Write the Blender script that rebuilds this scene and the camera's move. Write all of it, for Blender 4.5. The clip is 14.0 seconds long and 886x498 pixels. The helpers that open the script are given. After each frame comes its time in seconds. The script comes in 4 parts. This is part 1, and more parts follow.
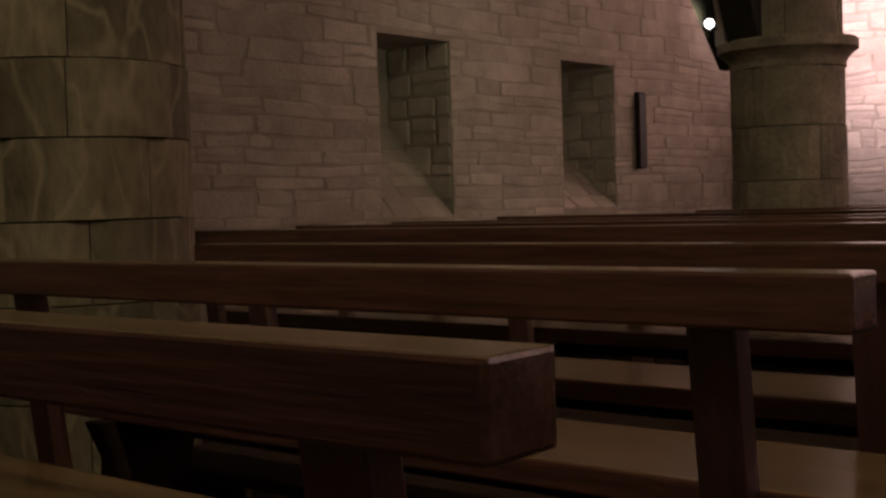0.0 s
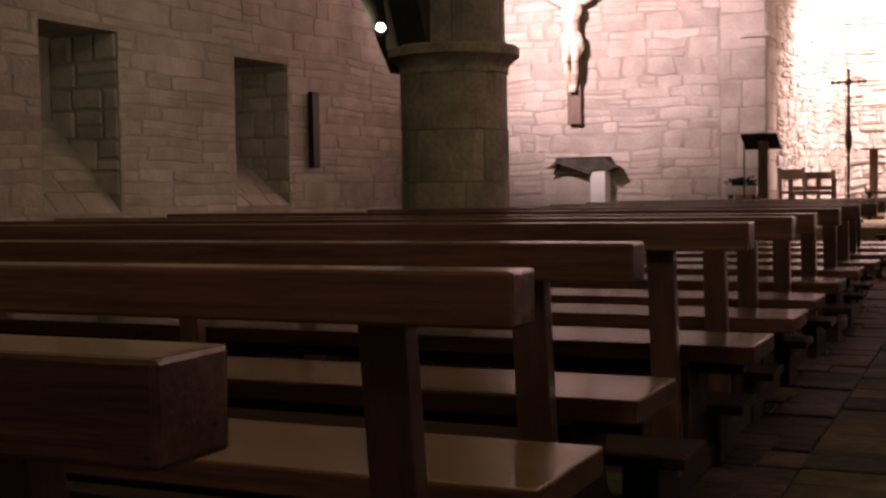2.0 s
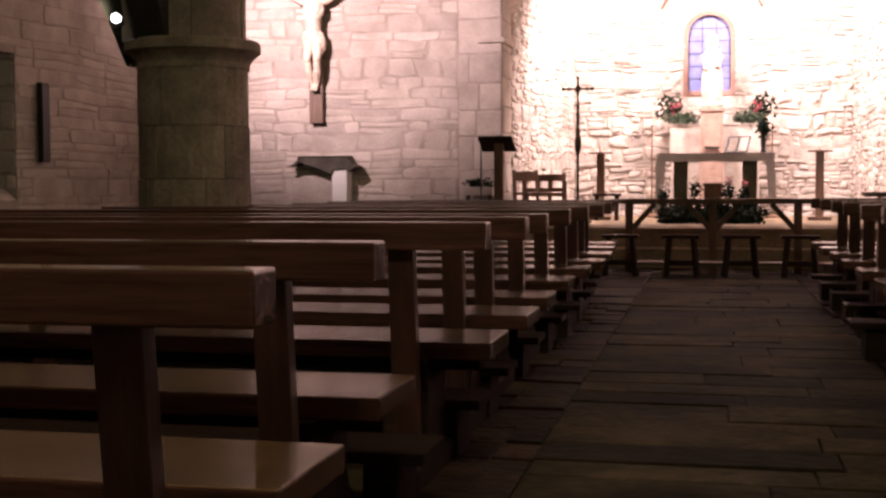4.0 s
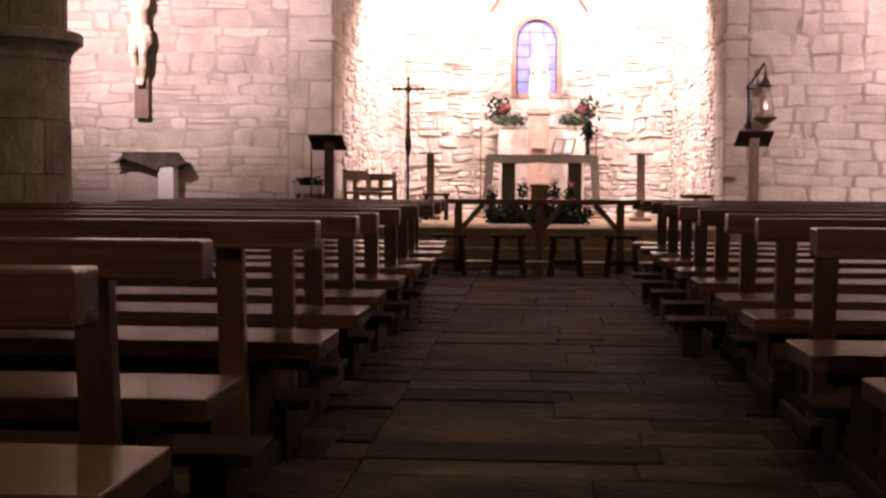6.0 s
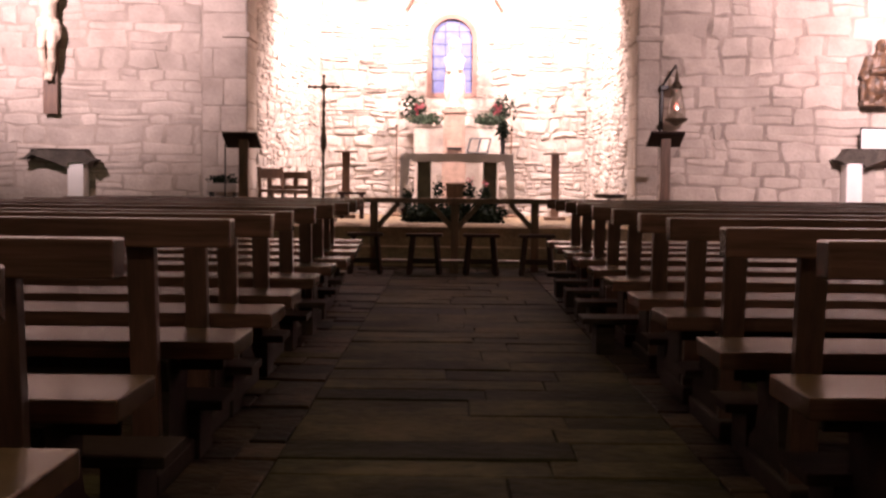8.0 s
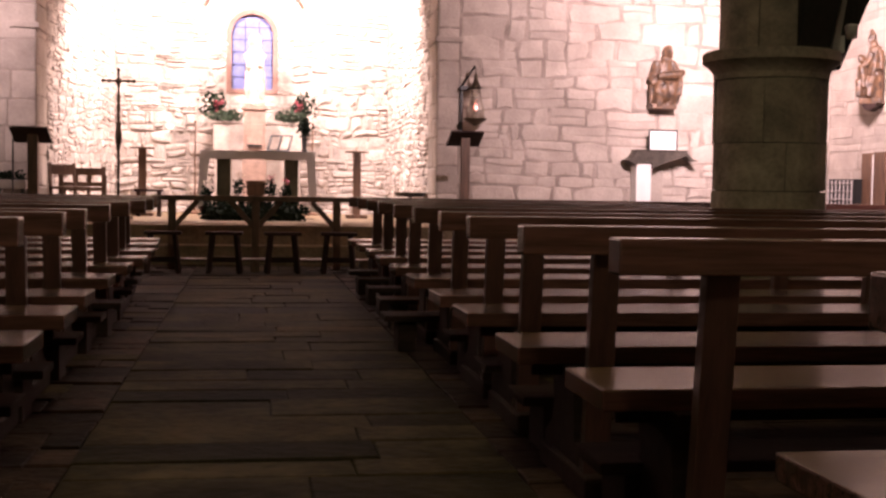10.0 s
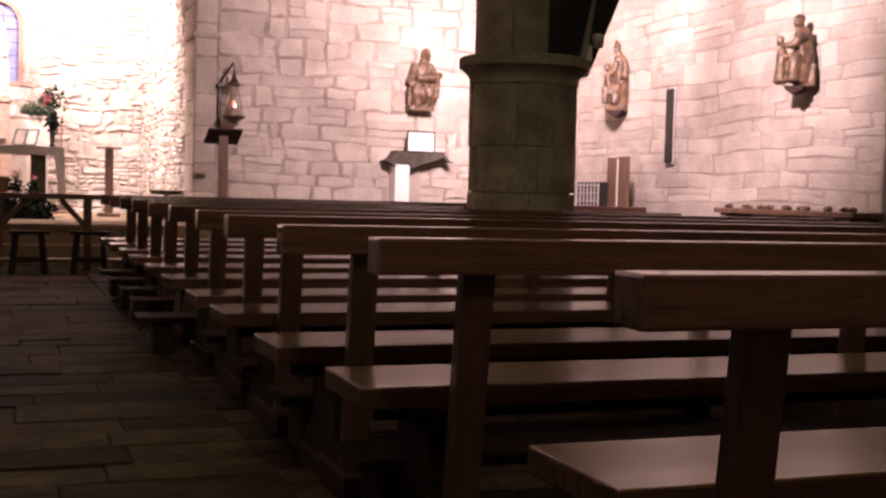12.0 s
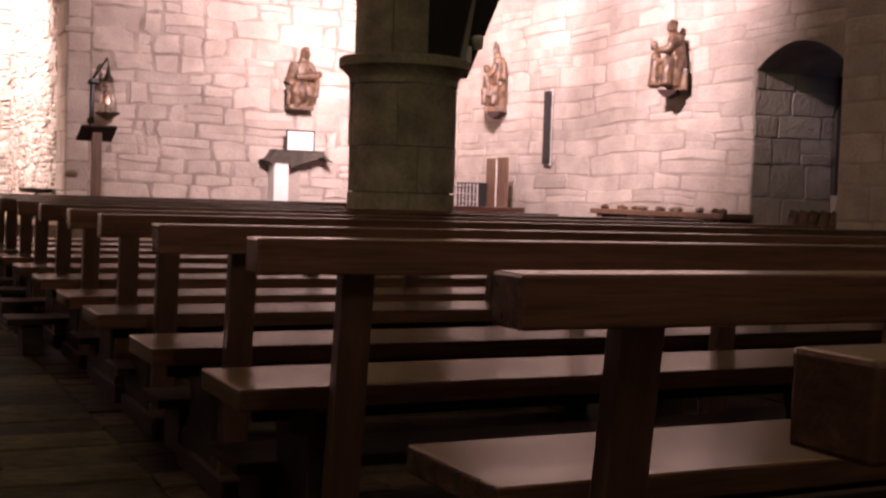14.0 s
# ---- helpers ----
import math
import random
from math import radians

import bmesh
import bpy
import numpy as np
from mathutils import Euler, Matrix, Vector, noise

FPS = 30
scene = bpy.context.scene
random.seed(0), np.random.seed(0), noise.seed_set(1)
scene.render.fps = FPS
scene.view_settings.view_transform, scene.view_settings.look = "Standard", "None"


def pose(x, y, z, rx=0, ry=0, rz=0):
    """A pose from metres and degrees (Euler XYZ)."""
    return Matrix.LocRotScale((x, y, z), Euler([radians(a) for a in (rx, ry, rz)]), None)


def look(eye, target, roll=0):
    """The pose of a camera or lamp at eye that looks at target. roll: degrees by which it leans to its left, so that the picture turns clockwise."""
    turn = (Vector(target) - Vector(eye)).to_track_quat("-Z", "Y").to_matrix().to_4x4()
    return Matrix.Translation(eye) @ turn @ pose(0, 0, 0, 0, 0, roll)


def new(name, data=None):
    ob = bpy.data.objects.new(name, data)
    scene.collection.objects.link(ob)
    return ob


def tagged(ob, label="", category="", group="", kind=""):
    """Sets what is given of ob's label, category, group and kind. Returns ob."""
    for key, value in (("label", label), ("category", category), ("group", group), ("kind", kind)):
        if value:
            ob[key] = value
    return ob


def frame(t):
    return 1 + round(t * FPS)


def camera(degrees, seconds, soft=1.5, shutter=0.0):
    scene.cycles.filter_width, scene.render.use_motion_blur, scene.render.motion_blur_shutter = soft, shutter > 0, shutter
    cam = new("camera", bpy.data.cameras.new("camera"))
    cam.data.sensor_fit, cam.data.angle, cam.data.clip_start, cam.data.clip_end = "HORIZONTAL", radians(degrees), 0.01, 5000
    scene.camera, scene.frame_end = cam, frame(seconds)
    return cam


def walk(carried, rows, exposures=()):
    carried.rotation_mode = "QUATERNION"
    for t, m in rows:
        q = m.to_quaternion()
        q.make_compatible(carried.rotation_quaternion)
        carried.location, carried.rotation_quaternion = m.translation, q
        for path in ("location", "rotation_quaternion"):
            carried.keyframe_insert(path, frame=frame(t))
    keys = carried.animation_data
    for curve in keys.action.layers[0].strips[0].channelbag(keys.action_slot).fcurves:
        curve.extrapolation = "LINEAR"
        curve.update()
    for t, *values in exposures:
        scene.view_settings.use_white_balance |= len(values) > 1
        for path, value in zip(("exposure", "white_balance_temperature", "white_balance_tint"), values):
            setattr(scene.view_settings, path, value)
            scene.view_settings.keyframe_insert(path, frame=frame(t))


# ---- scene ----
# The camera turns on one spot, a metre above the floor, at the back of the aisle.
cam = camera(40.1, 14.0, soft=2.6)
EYE = 1.0
# seconds, yaw, pitch, lean
ROWS = [
    (0.0, 39.79, -2.32, 1.78),
    (0.5, 36.95, -2.41, 1.74),
    (1.0, 32.74, -2.54, 1.47),
    (1.5, 28.55, -2.66, 1.14),
    (2.0, 24.44, -2.76, 0.95),
    (2.5, 21.29, -2.82, 0.71),
    (3.0, 17.96, -2.87, 0.57),
    (3.5, 15.06, -2.91, 0.39),
    (4.0, 12.28, -2.94, 0.25),
    (4.2, 11.21, -2.94, 0.20),
    (6.3, 3.55, -2.98, -0.42),
    (6.5, 3.13, -2.98, -0.45),
    (7.0, 2.29, -2.98, -0.52),
    (7.2, 2.07, -2.99, -0.54),
    (9.3, -5.30, -3.03, -0.69),
    (9.5, -6.35, -3.01, -0.69),
    (10.0, -9.06, -2.97, -0.91),
    (10.5, -11.78, -2.94, -1.10),
    (11.0, -14.91, -2.87, -1.23),
    (11.5, -17.72, -2.82, -1.44),
    (12.0, -20.39, -2.75, -1.54),
    (12.5, -22.57, -2.69, -1.68),
    (13.0, -24.44, -2.64, -1.76),
    (13.5, -25.53, -2.61, -1.81),
    (14.0, -26.06, -2.59, -1.85),
]
walk(cam, [(t, pose(0, 0, EYE, 90 + pitch, 0, yaw) @ pose(0, 0, 0, 0, 0, -lean)) for t, yaw, pitch, lean in ROWS])

# ---- light ----
world = bpy.data.worlds.new("dusk")
scene.world = world
world.use_nodes = True
world.node_tree.nodes["Background"].inputs[0].default_value = (0.30, 0.42, 0.85, 1)
world.node_tree.nodes["Background"].inputs[1].default_value = 0.35
scene.view_settings.exposure = 0.1


def spot_lamp(name, eye, target, watts, colour, degrees, blend=0.6, size=0.12):
    data = bpy.data.lights.new(name, "SPOT")
    data.energy, data.color, data.spot_size, data.spot_blend, data.shadow_soft_size = watts, colour, radians(degrees), blend, size
    ob = new(name, data)
    ob.matrix_world = look(eye, target)
    return ob


PINK = (1.0, 0.715, 0.755)
WARM = (1.0, 0.93, 0.60)
LED = (1.0, 0.98, 0.64)
APSE = (1.0, 0.745, 0.73)
spot_lamp("apse_light", (-1.2, 18.5, 4.9), (-0.5, 21.5, 1.7), 1750, APSE, 154, 0.7)
spot_lamp("apse_light", (1.3, 18.5, 4.9), (0.6, 21.5, 1.7), 1750, APSE, 154, 0.7)
spot_lamp("end_wall_light", (-6.7, 11.2, 4.9), (-5.5, 17.0, 4.5), 5200, PINK, 74, 1.0)
spot_lamp("end_wall_light", (4.4, 9.2, 4.3), (8.3, 15.6, 3.4), 4300, PINK, 118, 0.95)
spot_lamp("end_wall_light", (4.5, 9.7, 4.9), (7.9, 17.0, 4.3), 7400, PINK, 62, 1.0)
spot_lamp("spotlight_beam", (-4.74, 8.64, 2.33), (-8.3, 14.0, 2.3), 50, LED, 124, 0.8, 0.05)


def nave_lamp(x, y, z, watts):
    """A warm lamp hanging high in the nave."""
    data = bpy.data.lights.new("nave_lamp", "POINT")
    data.energy, data.color, data.shadow_soft_size = watts, WARM, 0.3
    new("nave_lamp", data).matrix_world = pose(x, y, z)


nave_lamp(-0.7, 0.2, 6.2, 132)
nave_lamp(0.9, 0.2, 6.2, 132)

# ---- materials ----


def mat(name, base, rough=0.8, metal=0.0, vary=0.25, scale=6.0, bump=0.3, fine=60.0, tone=None, random_tone=0.0, stretch=(1, 1, 1), emit=None, trans=0.0, veins=0.0, coat=0.0, spec=0.5, stain=0.0):
    """A surface with broad and fine variation of colour, and relief."""
    m = bpy.data.materials.new(name)
    m.use_nodes = True
    nt = m.node_tree
    N, Lk = nt.nodes, nt.links
    b = N["Principled BSDF"]
    b.inputs["Roughness"].default_value, b.inputs["Metallic"].default_value = rough, metal
    b.inputs["Transmission Weight"].default_value, b.inputs["Specular IOR Level"].default_value = trans, spec
    b.inputs["Coat Weight"].default_value, b.inputs["Coat Roughness"].default_value = coat, 0.09
    co = N.new("ShaderNodeTexCoord")
    mp = N.new("ShaderNodeMapping")
    mp.inputs["Scale"].default_value = stretch
    Lk.new(co.outputs["Object"], mp.inputs["Vector"])
    info = N.new("ShaderNodeObjectInfo")
    add = N.new("ShaderNodeVectorMath")
    add.operation = "MULTIPLY_ADD"
    add.inputs[1].default_value = (17.0, 17.0, 17.0)
    cmb = N.new("ShaderNodeCombineXYZ")
    for i in range(3):
        Lk.new(info.outputs["Random"], cmb.inputs[i])
    Lk.new(cmb.outputs[0], add.inputs[0])
    Lk.new(mp.outputs[0], add.inputs[2])
    big = N.new("ShaderNodeTexNoise")
    big.inputs["Scale"].default_value, big.inputs["Detail"].default_value = scale, 4
    small = N.new("ShaderNodeTexNoise")
    small.inputs["Scale"].default_value, small.inputs["Detail"].default_value = fine, 3
    for n in (big, small):
        Lk.new(add.outputs[0], n.inputs["Vector"])
    ramp = N.new("ShaderNodeValToRGB")
    lo = [c * (1 - vary) for c in base]
    hi = [min(1, c * (1 + vary)) for c in base]
    if tone:
        lo = tone
    ramp.color_ramp.elements[0].position, ramp.color_ramp.elements[1].position = 0.3, 0.7
    ramp.color_ramp.elements[0].color, ramp.color_ramp.elements[1].color = (*lo, 1), (*hi, 1)
    Lk.new(big.outputs["Fac"], ramp.inputs[0])
    mix = N.new("ShaderNodeMix")
    mix.data_type, mix.blend_type = "RGBA", "MULTIPLY"
    mix.inputs["Factor"].default_value = min(1, vary * 2)
    r2 = N.new("ShaderNodeValToRGB")
    r2.color_ramp.elements[0].position, r2.color_ramp.elements[1].position = 0.25, 0.6
    r2.color_ramp.elements[0].color = (0.55, 0.55, 0.55, 1)
    Lk.new(small.outputs["Fac"], r2.inputs[0])
    Lk.new(ramp.outputs[0], mix.inputs["A"])
    Lk.new(r2.outputs[0], mix.inputs["B"])
    hsv = N.new("ShaderNodeHueSaturation")
    Lk.new(mix.outputs["Result"], hsv.inputs["Color"])
    if random_tone:
        rng = N.new("ShaderNodeMapRange")
        rng.inputs["To Min"].default_value, rng.inputs["To Max"].default_value = 1 - random_tone, 1 + random_tone
        Lk.new(info.outputs["Random"], rng.inputs["Value"])
        Lk.new(rng.outputs[0], hsv.inputs["Value"])
    last = hsv.outputs[0]
    if veins:
        vn = N.new("ShaderNodeTexNoise")
        vn.inputs["Scale"].default_value, vn.inputs["Detail"].default_value, vn.inputs["Distortion"].default_value = 2.6, 2, 0.6
        Lk.new(add.outputs[0], vn.inputs["Vector"])
        vr = N.new("ShaderNodeValToRGB")
        vr.color_ramp.elements[0].position, vr.color_ramp.elements[0].color = 0.47, (0, 0, 0, 1)
        vr.color_ramp.elements[1].position, vr.color_ramp.elements[1].color = 0.53, (0, 0, 0, 1)
        peak = vr.color_ramp.elements.new(0.5)
        peak.color = (veins, veins, veins, 1)
        Lk.new(vn.outputs["Fac"], vr.inputs[0])
        vm = N.new("ShaderNodeMix")
        vm.data_type = "RGBA"
        vm.inputs["B"].default_value = (*[min(1, c * 2.0) for c in base], 1)
        Lk.new(vr.outputs[0], vm.inputs["Factor"])
        Lk.new(last, vm.inputs["A"])
        last = vm.outputs["Result"]
    if stain:
        geo = N.new("ShaderNodeNewGeometry")
        sn = N.new("ShaderNodeTexNoise")
        sn.inputs["Scale"].default_value, sn.inputs["Detail"].default_value, sn.inputs["Distortion"].default_value = 0.9, 5, 0.4
        Lk.new(geo.outputs["Position"], sn.inputs["Vector"])
        sr = N.new("ShaderNodeValToRGB")
        sr.color_ramp.elements[0].position, sr.color_ramp.elements[1].position = 0.36, 0.60
        sr.color_ramp.elements[0].color = (1 - stain, 1 - stain * 1.08, 1 - stain * 1.15, 1)
        Lk.new(sn.outputs["Fac"], sr.inputs[0])
        ms = N.new("ShaderNodeMix")
        ms.data_type, ms.blend_type = "RGBA", "MULTIPLY"
        ms.inputs["Factor"].default_value = 1.0
        Lk.new(last, ms.inputs["A"])
        Lk.new(sr.outputs[0], ms.inputs["B"])
        last = ms.outputs["Result"]
    Lk.new(last, b.inputs["Base Color"])
    if bump:
        bp = N.new("ShaderNodeBump")
        bp.inputs["Strength"].default_value, bp.inputs["Distance"].default_value = bump, 0.02
        sm = N.new("ShaderNodeMath")
        sm.operation = "ADD"
        Lk.new(big.outputs["Fac"], sm.inputs[0])
        Lk.new(small.outputs["Fac"], sm.inputs[1])
        Lk.new(sm.outputs[0], bp.inputs["Height"])
        Lk.new(bp.outputs[0], b.inputs["Normal"])
    if emit:
        b.inputs["Emission Color"].default_value, b.inputs["Emission Strength"].default_value = (*emit[0], 1), emit[1]
    return m


STONE = mat("sandstone_ashlar", (0.45, 0.39, 0.34), 0.9, vary=0.13, scale=3.0, fine=26, bump=0.5, random_tone=0.13, tone=(0.38, 0.325, 0.28), stain=0.22)
MORTAR = mat("lime_mortar", (0.36, 0.305, 0.26), 0.95, vary=0.2, scale=3, fine=50, bump=0.5, stain=0.2)
GREYMORTAR = mat("recessed_grey_mortar", (0.345, 0.29, 0.25), 0.95, vary=0.3, scale=4, fine=50, bump=0.5, stain=0.25)
RUBBLE = mat("rubble_stone", (0.52, 0.455, 0.405), 0.9, vary=0.22, scale=5, fine=30, bump=0.9, random_tone=0.2, stain=0.12)
RUBBLE_MORTAR = mat("rubble_mortar", (0.44, 0.375, 0.325), 0.95, vary=0.2, scale=5, fine=40, bump=0.6)
PIERSTONE = mat("weathered_pier_stone", (0.34, 0.285, 0.225), 0.9, vary=0.3, scale=4, fine=28, bump=0.4, random_tone=0.17, veins=0.15, stain=0.25)
NEARSTONE = mat("streaked_pier_stone", (0.21, 0.165, 0.115), 0.9, vary=0.35, scale=2.2, fine=20, bump=0.5, random_tone=0.25, veins=0.5, stretch=(1.3, 1.3, 0.6), stain=0.35)
PIERJOINT = mat("dark_joint", (0.10, 0.082, 0.062), 0.95, vary=0.3)
SLAB = mat("worn_floor_slab", (0.050, 0.037, 0.0195), 0.78, vary=0.55, scale=2.2, fine=14, bump=0.5, random_tone=0.5, spec=0.08, stain=0.45)
SLAB_TAN = mat("tan_floor_slab", (0.070, 0.050, 0.027), 0.8, vary=0.35, scale=4, fine=22, bump=0.5, random_tone=0.25, spec=0.08)
SLAB_RED = mat("red_floor_tile", (0.044, 0.024, 0.0155), 0.7, vary=0.5, scale=3, fine=18, bump=0.6, random_tone=0.45, spec=0.10, stain=0.4)
STEPSTONE = mat("brown_step_stone", (0.25, 0.18, 0.105), 0.75, vary=0.3, scale=3, fine=24, bump=0.5, stain=0.25)
FLOORJOINT = mat("floor_joint", (0.022, 0.017, 0.011), 0.9, spec=0.05)
PEW = mat("varnished_pew_wood", (0.108, 0.047, 0.037), 0.27, vary=0.35, scale=3, fine=14, bump=0.08, stretch=(0.5, 8, 8), random_tone=0.15, coat=0.3)
# paler wood for pew tops: wear and their lit sheen in one colour
SEATWOOD = mat("worn_lit_seat_wood", (0.130, 0.074, 0.038), 0.27, vary=0.45, scale=2.5, fine=9, bump=0.12, stretch=(0.35, 9, 9), random_tone=0.15, coat=0.22)
PEW_UP = mat("varnished_upright_wood", (0.088, 0.039, 0.032), 0.36, vary=0.3, scale=3, fine=14, bump=0.06, stretch=(8, 8, 0.5), random_tone=0.12)
# dark wood, which also carries the shade below the pew seats
DARKWOOD = mat("dark_and_shaded_wood", (0.032, 0.017, 0.014), 0.7, vary=0.3, scale=4, fine=20, bump=0.1, stretch=(1, 6, 6), spec=0.15)
OAK = mat("brown_oak", (0.13, 0.07, 0.042), 0.5, vary=0.3, scale=4, fine=20, bump=0.1, stretch=(6, 6, 0.8))
BLACKBEAM = mat("blackened_timber", (0.022, 0.017, 0.014), 0.8, vary=0.35, scale=4, fine=20, bump=0.3, stretch=(5, 5, 1))
BLACK = mat("black_metal", (0.018, 0.017, 0.017), 0.45, 0.3, vary=0.2, bump=0.05)
BRONZE = mat("dark_bronze", (0.05, 0.036, 0.022), 0.4, 0.7, vary=0.3, bump=0.1)
CLOTH = mat("white_linen", (0.52, 0.50, 0.48), 0.9, vary=0.08, scale=5, fine=90, bump=0.2)
WHITE = mat("white_paint", (0.80, 0.78, 0.75), 0.7, vary=0.06, scale=4, bump=0.05)
PLASTER = mat("grey_plaster", (0.34, 0.30, 0.26), 0.95, vary=0.2, scale=1.5, fine=20, bump=0.3)
CEIL = mat("pale_bounce_ceiling", (0.45, 0.38, 0.31), 0.9, vary=0.3, scale=2, fine=20, bump=0.2)
LEAF = mat("green_leaves", (0.04, 0.065, 0.032), 0.6, vary=0.4, scale=8, bump=0.1, random_tone=0.3)
DARKLEAF = mat("dark_green_leaves", (0.016, 0.024, 0.015), 0.9, vary=0.4, scale=8, bump=0.1, spec=0.1)
RED = mat("red_petals", (0.27, 0.045, 0.06), 0.6, vary=0.3, scale=10, bump=0.1)
WALNUT = mat("carved_gilt_wood", (0.13, 0.072, 0.038), 0.42, vary=0.4, scale=12, fine=40, bump=0.4, tone=(0.032, 0.022, 0.016))
PALE = mat("painted_pale_figure", (0.47, 0.40, 0.33), 0.6, vary=0.4, scale=8, bump=0.2)
TAN = mat("tan_stone", (0.29, 0.195, 0.15), 0.8, vary=0.25, scale=8, bump=0.2)
FLESH = mat("carved_pale_wood", (0.62, 0.50, 0.40), 0.6, vary=0.2, scale=10, bump=0.2)
FRAMEWOOD = mat("window_frame_brown", (0.24, 0.13, 0.10), 0.7, vary=0.2, bump=0.1)
PANE = mat("blue_window_glass", (0.14, 0.16, 0.34), 0.35, vary=0.25, scale=7, bump=0.1, random_tone=0.15)
BARS = mat("lead_bars", (0.03, 0.035, 0.10), 0.5, vary=0.2, bump=0.05)
DUSKGLASS = mat("clear_dusk_glass", (0.75, 0.82, 0.95), 0.25, vary=0.1, bump=0.05, trans=0.9)
GREENCLOTH = mat("green_cloth", (0.105, 0.10, 0.062), 0.9, vary=0.25, bump=0.2)
PAPER = mat("white_paper", (0.82, 0.82, 0.80), 0.8, vary=0.04, bump=0.0)
LAMPGLASS = mat("lit_lamp_glass", (0.9, 0.9, 0.9), 0.3, bump=0, emit=((0.85, 0.86, 1.0), 14.0))
FLAME = mat("red_votive_glow", (0.9, 0.3, 0.2), 0.4, bump=0, emit=((1.0, 0.22, 0.16), 3.5))
GLASS = bpy.data.materials.new("clear_lantern_glass")
GLASS.use_nodes = True
_n, _l = GLASS.node_tree.nodes, GLASS.node_tree.links
_mix, _clear, _shine = _n.new("ShaderNodeMixShader"), _n.new("ShaderNodeBsdfTransparent"), _n.new("ShaderNodeBsdfGlossy")
_clear.inputs["Color"].default_value, _shine.inputs["Roughness"].default_value = (0.95, 0.94, 0.92, 1), 0.08
_mix.inputs[0].default_value = 0.14
_l.new(_clear.outputs[0], _mix.inputs[1])
_l.new(_shine.outputs[0], _mix.inputs[2])
_l.new(_mix.outputs[0], _n["Material Output"].inputs["Surface"])
# ledge stone darkened for its shaded front and underside
LEDGE = mat("shaded_ledge_stone", (0.085, 0.072, 0.058), 0.9, vary=0.35, scale=5, fine=30, bump=0.6)
GREYBOX = mat("grey_housing", (0.42, 0.38, 0.36), 0.5, vary=0.1, bump=0.05)

# ---- mesh helpers ----


def mesh_of(name, bm, material, smooth=False):
    me = bpy.data.meshes.new(name)
    bm.to_mesh(me)
    bm.free()
    me.materials.append(material)
    if smooth:
        for p in me.polygons:
            p.use_smooth = True
    return me


def part(name, bm, material, parent=None, label="", smooth=False):
    ob = new(name, mesh_of(name, bm, material, smooth))
    if parent:
        ob.parent = parent
    if label:
        ob["label"] = label
    return ob


def thing(name, at, label, category, group="", kind="", turn=0):
    ob = new(name)
    ob.matrix_basis = pose(*at, 0, 0, turn)
    ob.empty_display_size = 0.1
    return tagged(ob, label, category, group, kind)


def add_box(bm, x0, x1, y0, y1, z0, z1, bevel=0.0, m=None):
    vs = [bm.verts.new(p) for p in ((x0, y0, z0), (x1, y0, z0), (x1, y1, z0), (x0, y1, z0), (x0, y0, z1), (x1, y0, z1), (x1, y1, z1), (x0, y1, z1))]
    fs = [bm.faces.new([vs[i] for i in q]) for q in ((3, 2, 1, 0), (4, 5, 6, 7), (0, 1, 5, 4), (1, 2, 6, 5), (2, 3, 7, 6), (3, 0, 4, 7))]
    if bevel:
        es = {e for f in fs for e in f.edges}
        out = bmesh.ops.bevel(bm, geom=list(es), offset=bevel, segments=2, affect="EDGES", profile=0.6)
        vs = list({v for f in out["faces"] for v in f.verts} | {v for v in vs if v.is_valid})
    if m is not None:
        bmesh.ops.transform(bm, matrix=m, verts=[v for v in vs if v.is_valid])
    return bm


def box(x0, x1, y0, y1, z0, z1, bevel=0.0, m=None):
    return add_box(bmesh.new(), x0, x1, y0, y1, z0, z1, bevel, m)


def beam(p, q, w, h, bevel=0.004, bm=None):
    """A square timber from p to q."""
    p, q = Vector(p), Vector(q)
    d = q - p
    m = Matrix.Translation(p) @ d.to_track_quat("Z", "Y").to_matrix().to_4x4()
    return add_box(bm if bm is not None else bmesh.new(), -w / 2, w / 2, -h / 2, h / 2, 0, d.length, bevel, m)


def lathe(profile, n=20, bm=None, m=None):
    bm = bm if bm is not None else bmesh.new()
    rings, made = [], []
    for r, z in profile:
        ring = [bm.verts.new((r * math.cos(2 * math.pi * i / n), r * math.sin(2 * math.pi * i / n), z)) for i in range(n)]
        rings.append(ring)
        made += ring
    for a, b in zip(rings, rings[1:]):
        for i in range(n):
            bm.faces.new((a[i], a[(i + 1) % n], b[(i + 1) % n], b[i]))
    bm.faces.new(rings[0][::-1])
    bm.faces.new(rings[-1])
    if m is not None:
        bmesh.ops.transform(bm, matrix=m, verts=made)
    return bm


def blob(bm, at, size, sub=2, rough=0.0, turn=(0, 0, 0), seed=0):
    """An uneven rounded lump."""
    out = bmesh.ops.create_icosphere(bm, subdivisions=sub, radius=1.0)
    m = pose(*at, *turn) @ Matrix.Diagonal((*size, 1))
    for v in out["verts"]:
        k = 1 + rough * noise.noise(v.co * 2.3 + Vector((seed * 3.1, seed * 1.7, seed)))
        v.co = m @ (v.co * k)
    return bm


def prism(points, y0, y1, bm=None, m=None):
    """An outline in x and z, drawn out from y0 to y1."""
    bm = bm if bm is not None else bmesh.new()
    a = [bm.verts.new((x, y0, z)) for x, z in points]
    b = [bm.verts.new((x, y1, z)) for x, z in points]
    bm.faces.new(a)
    bm.faces.new(b[::-1])
    n = len(points)
    for i in range(n):
        bm.faces.new((a[(i + 1) % n], a[i], b[i], b[(i + 1) % n]))
    if m is not None:
        bmesh.ops.transform(bm, matrix=m, verts=a + b)
    bmesh.ops.recalc_face_normals(bm, faces=bm.faces[:])
    return bm


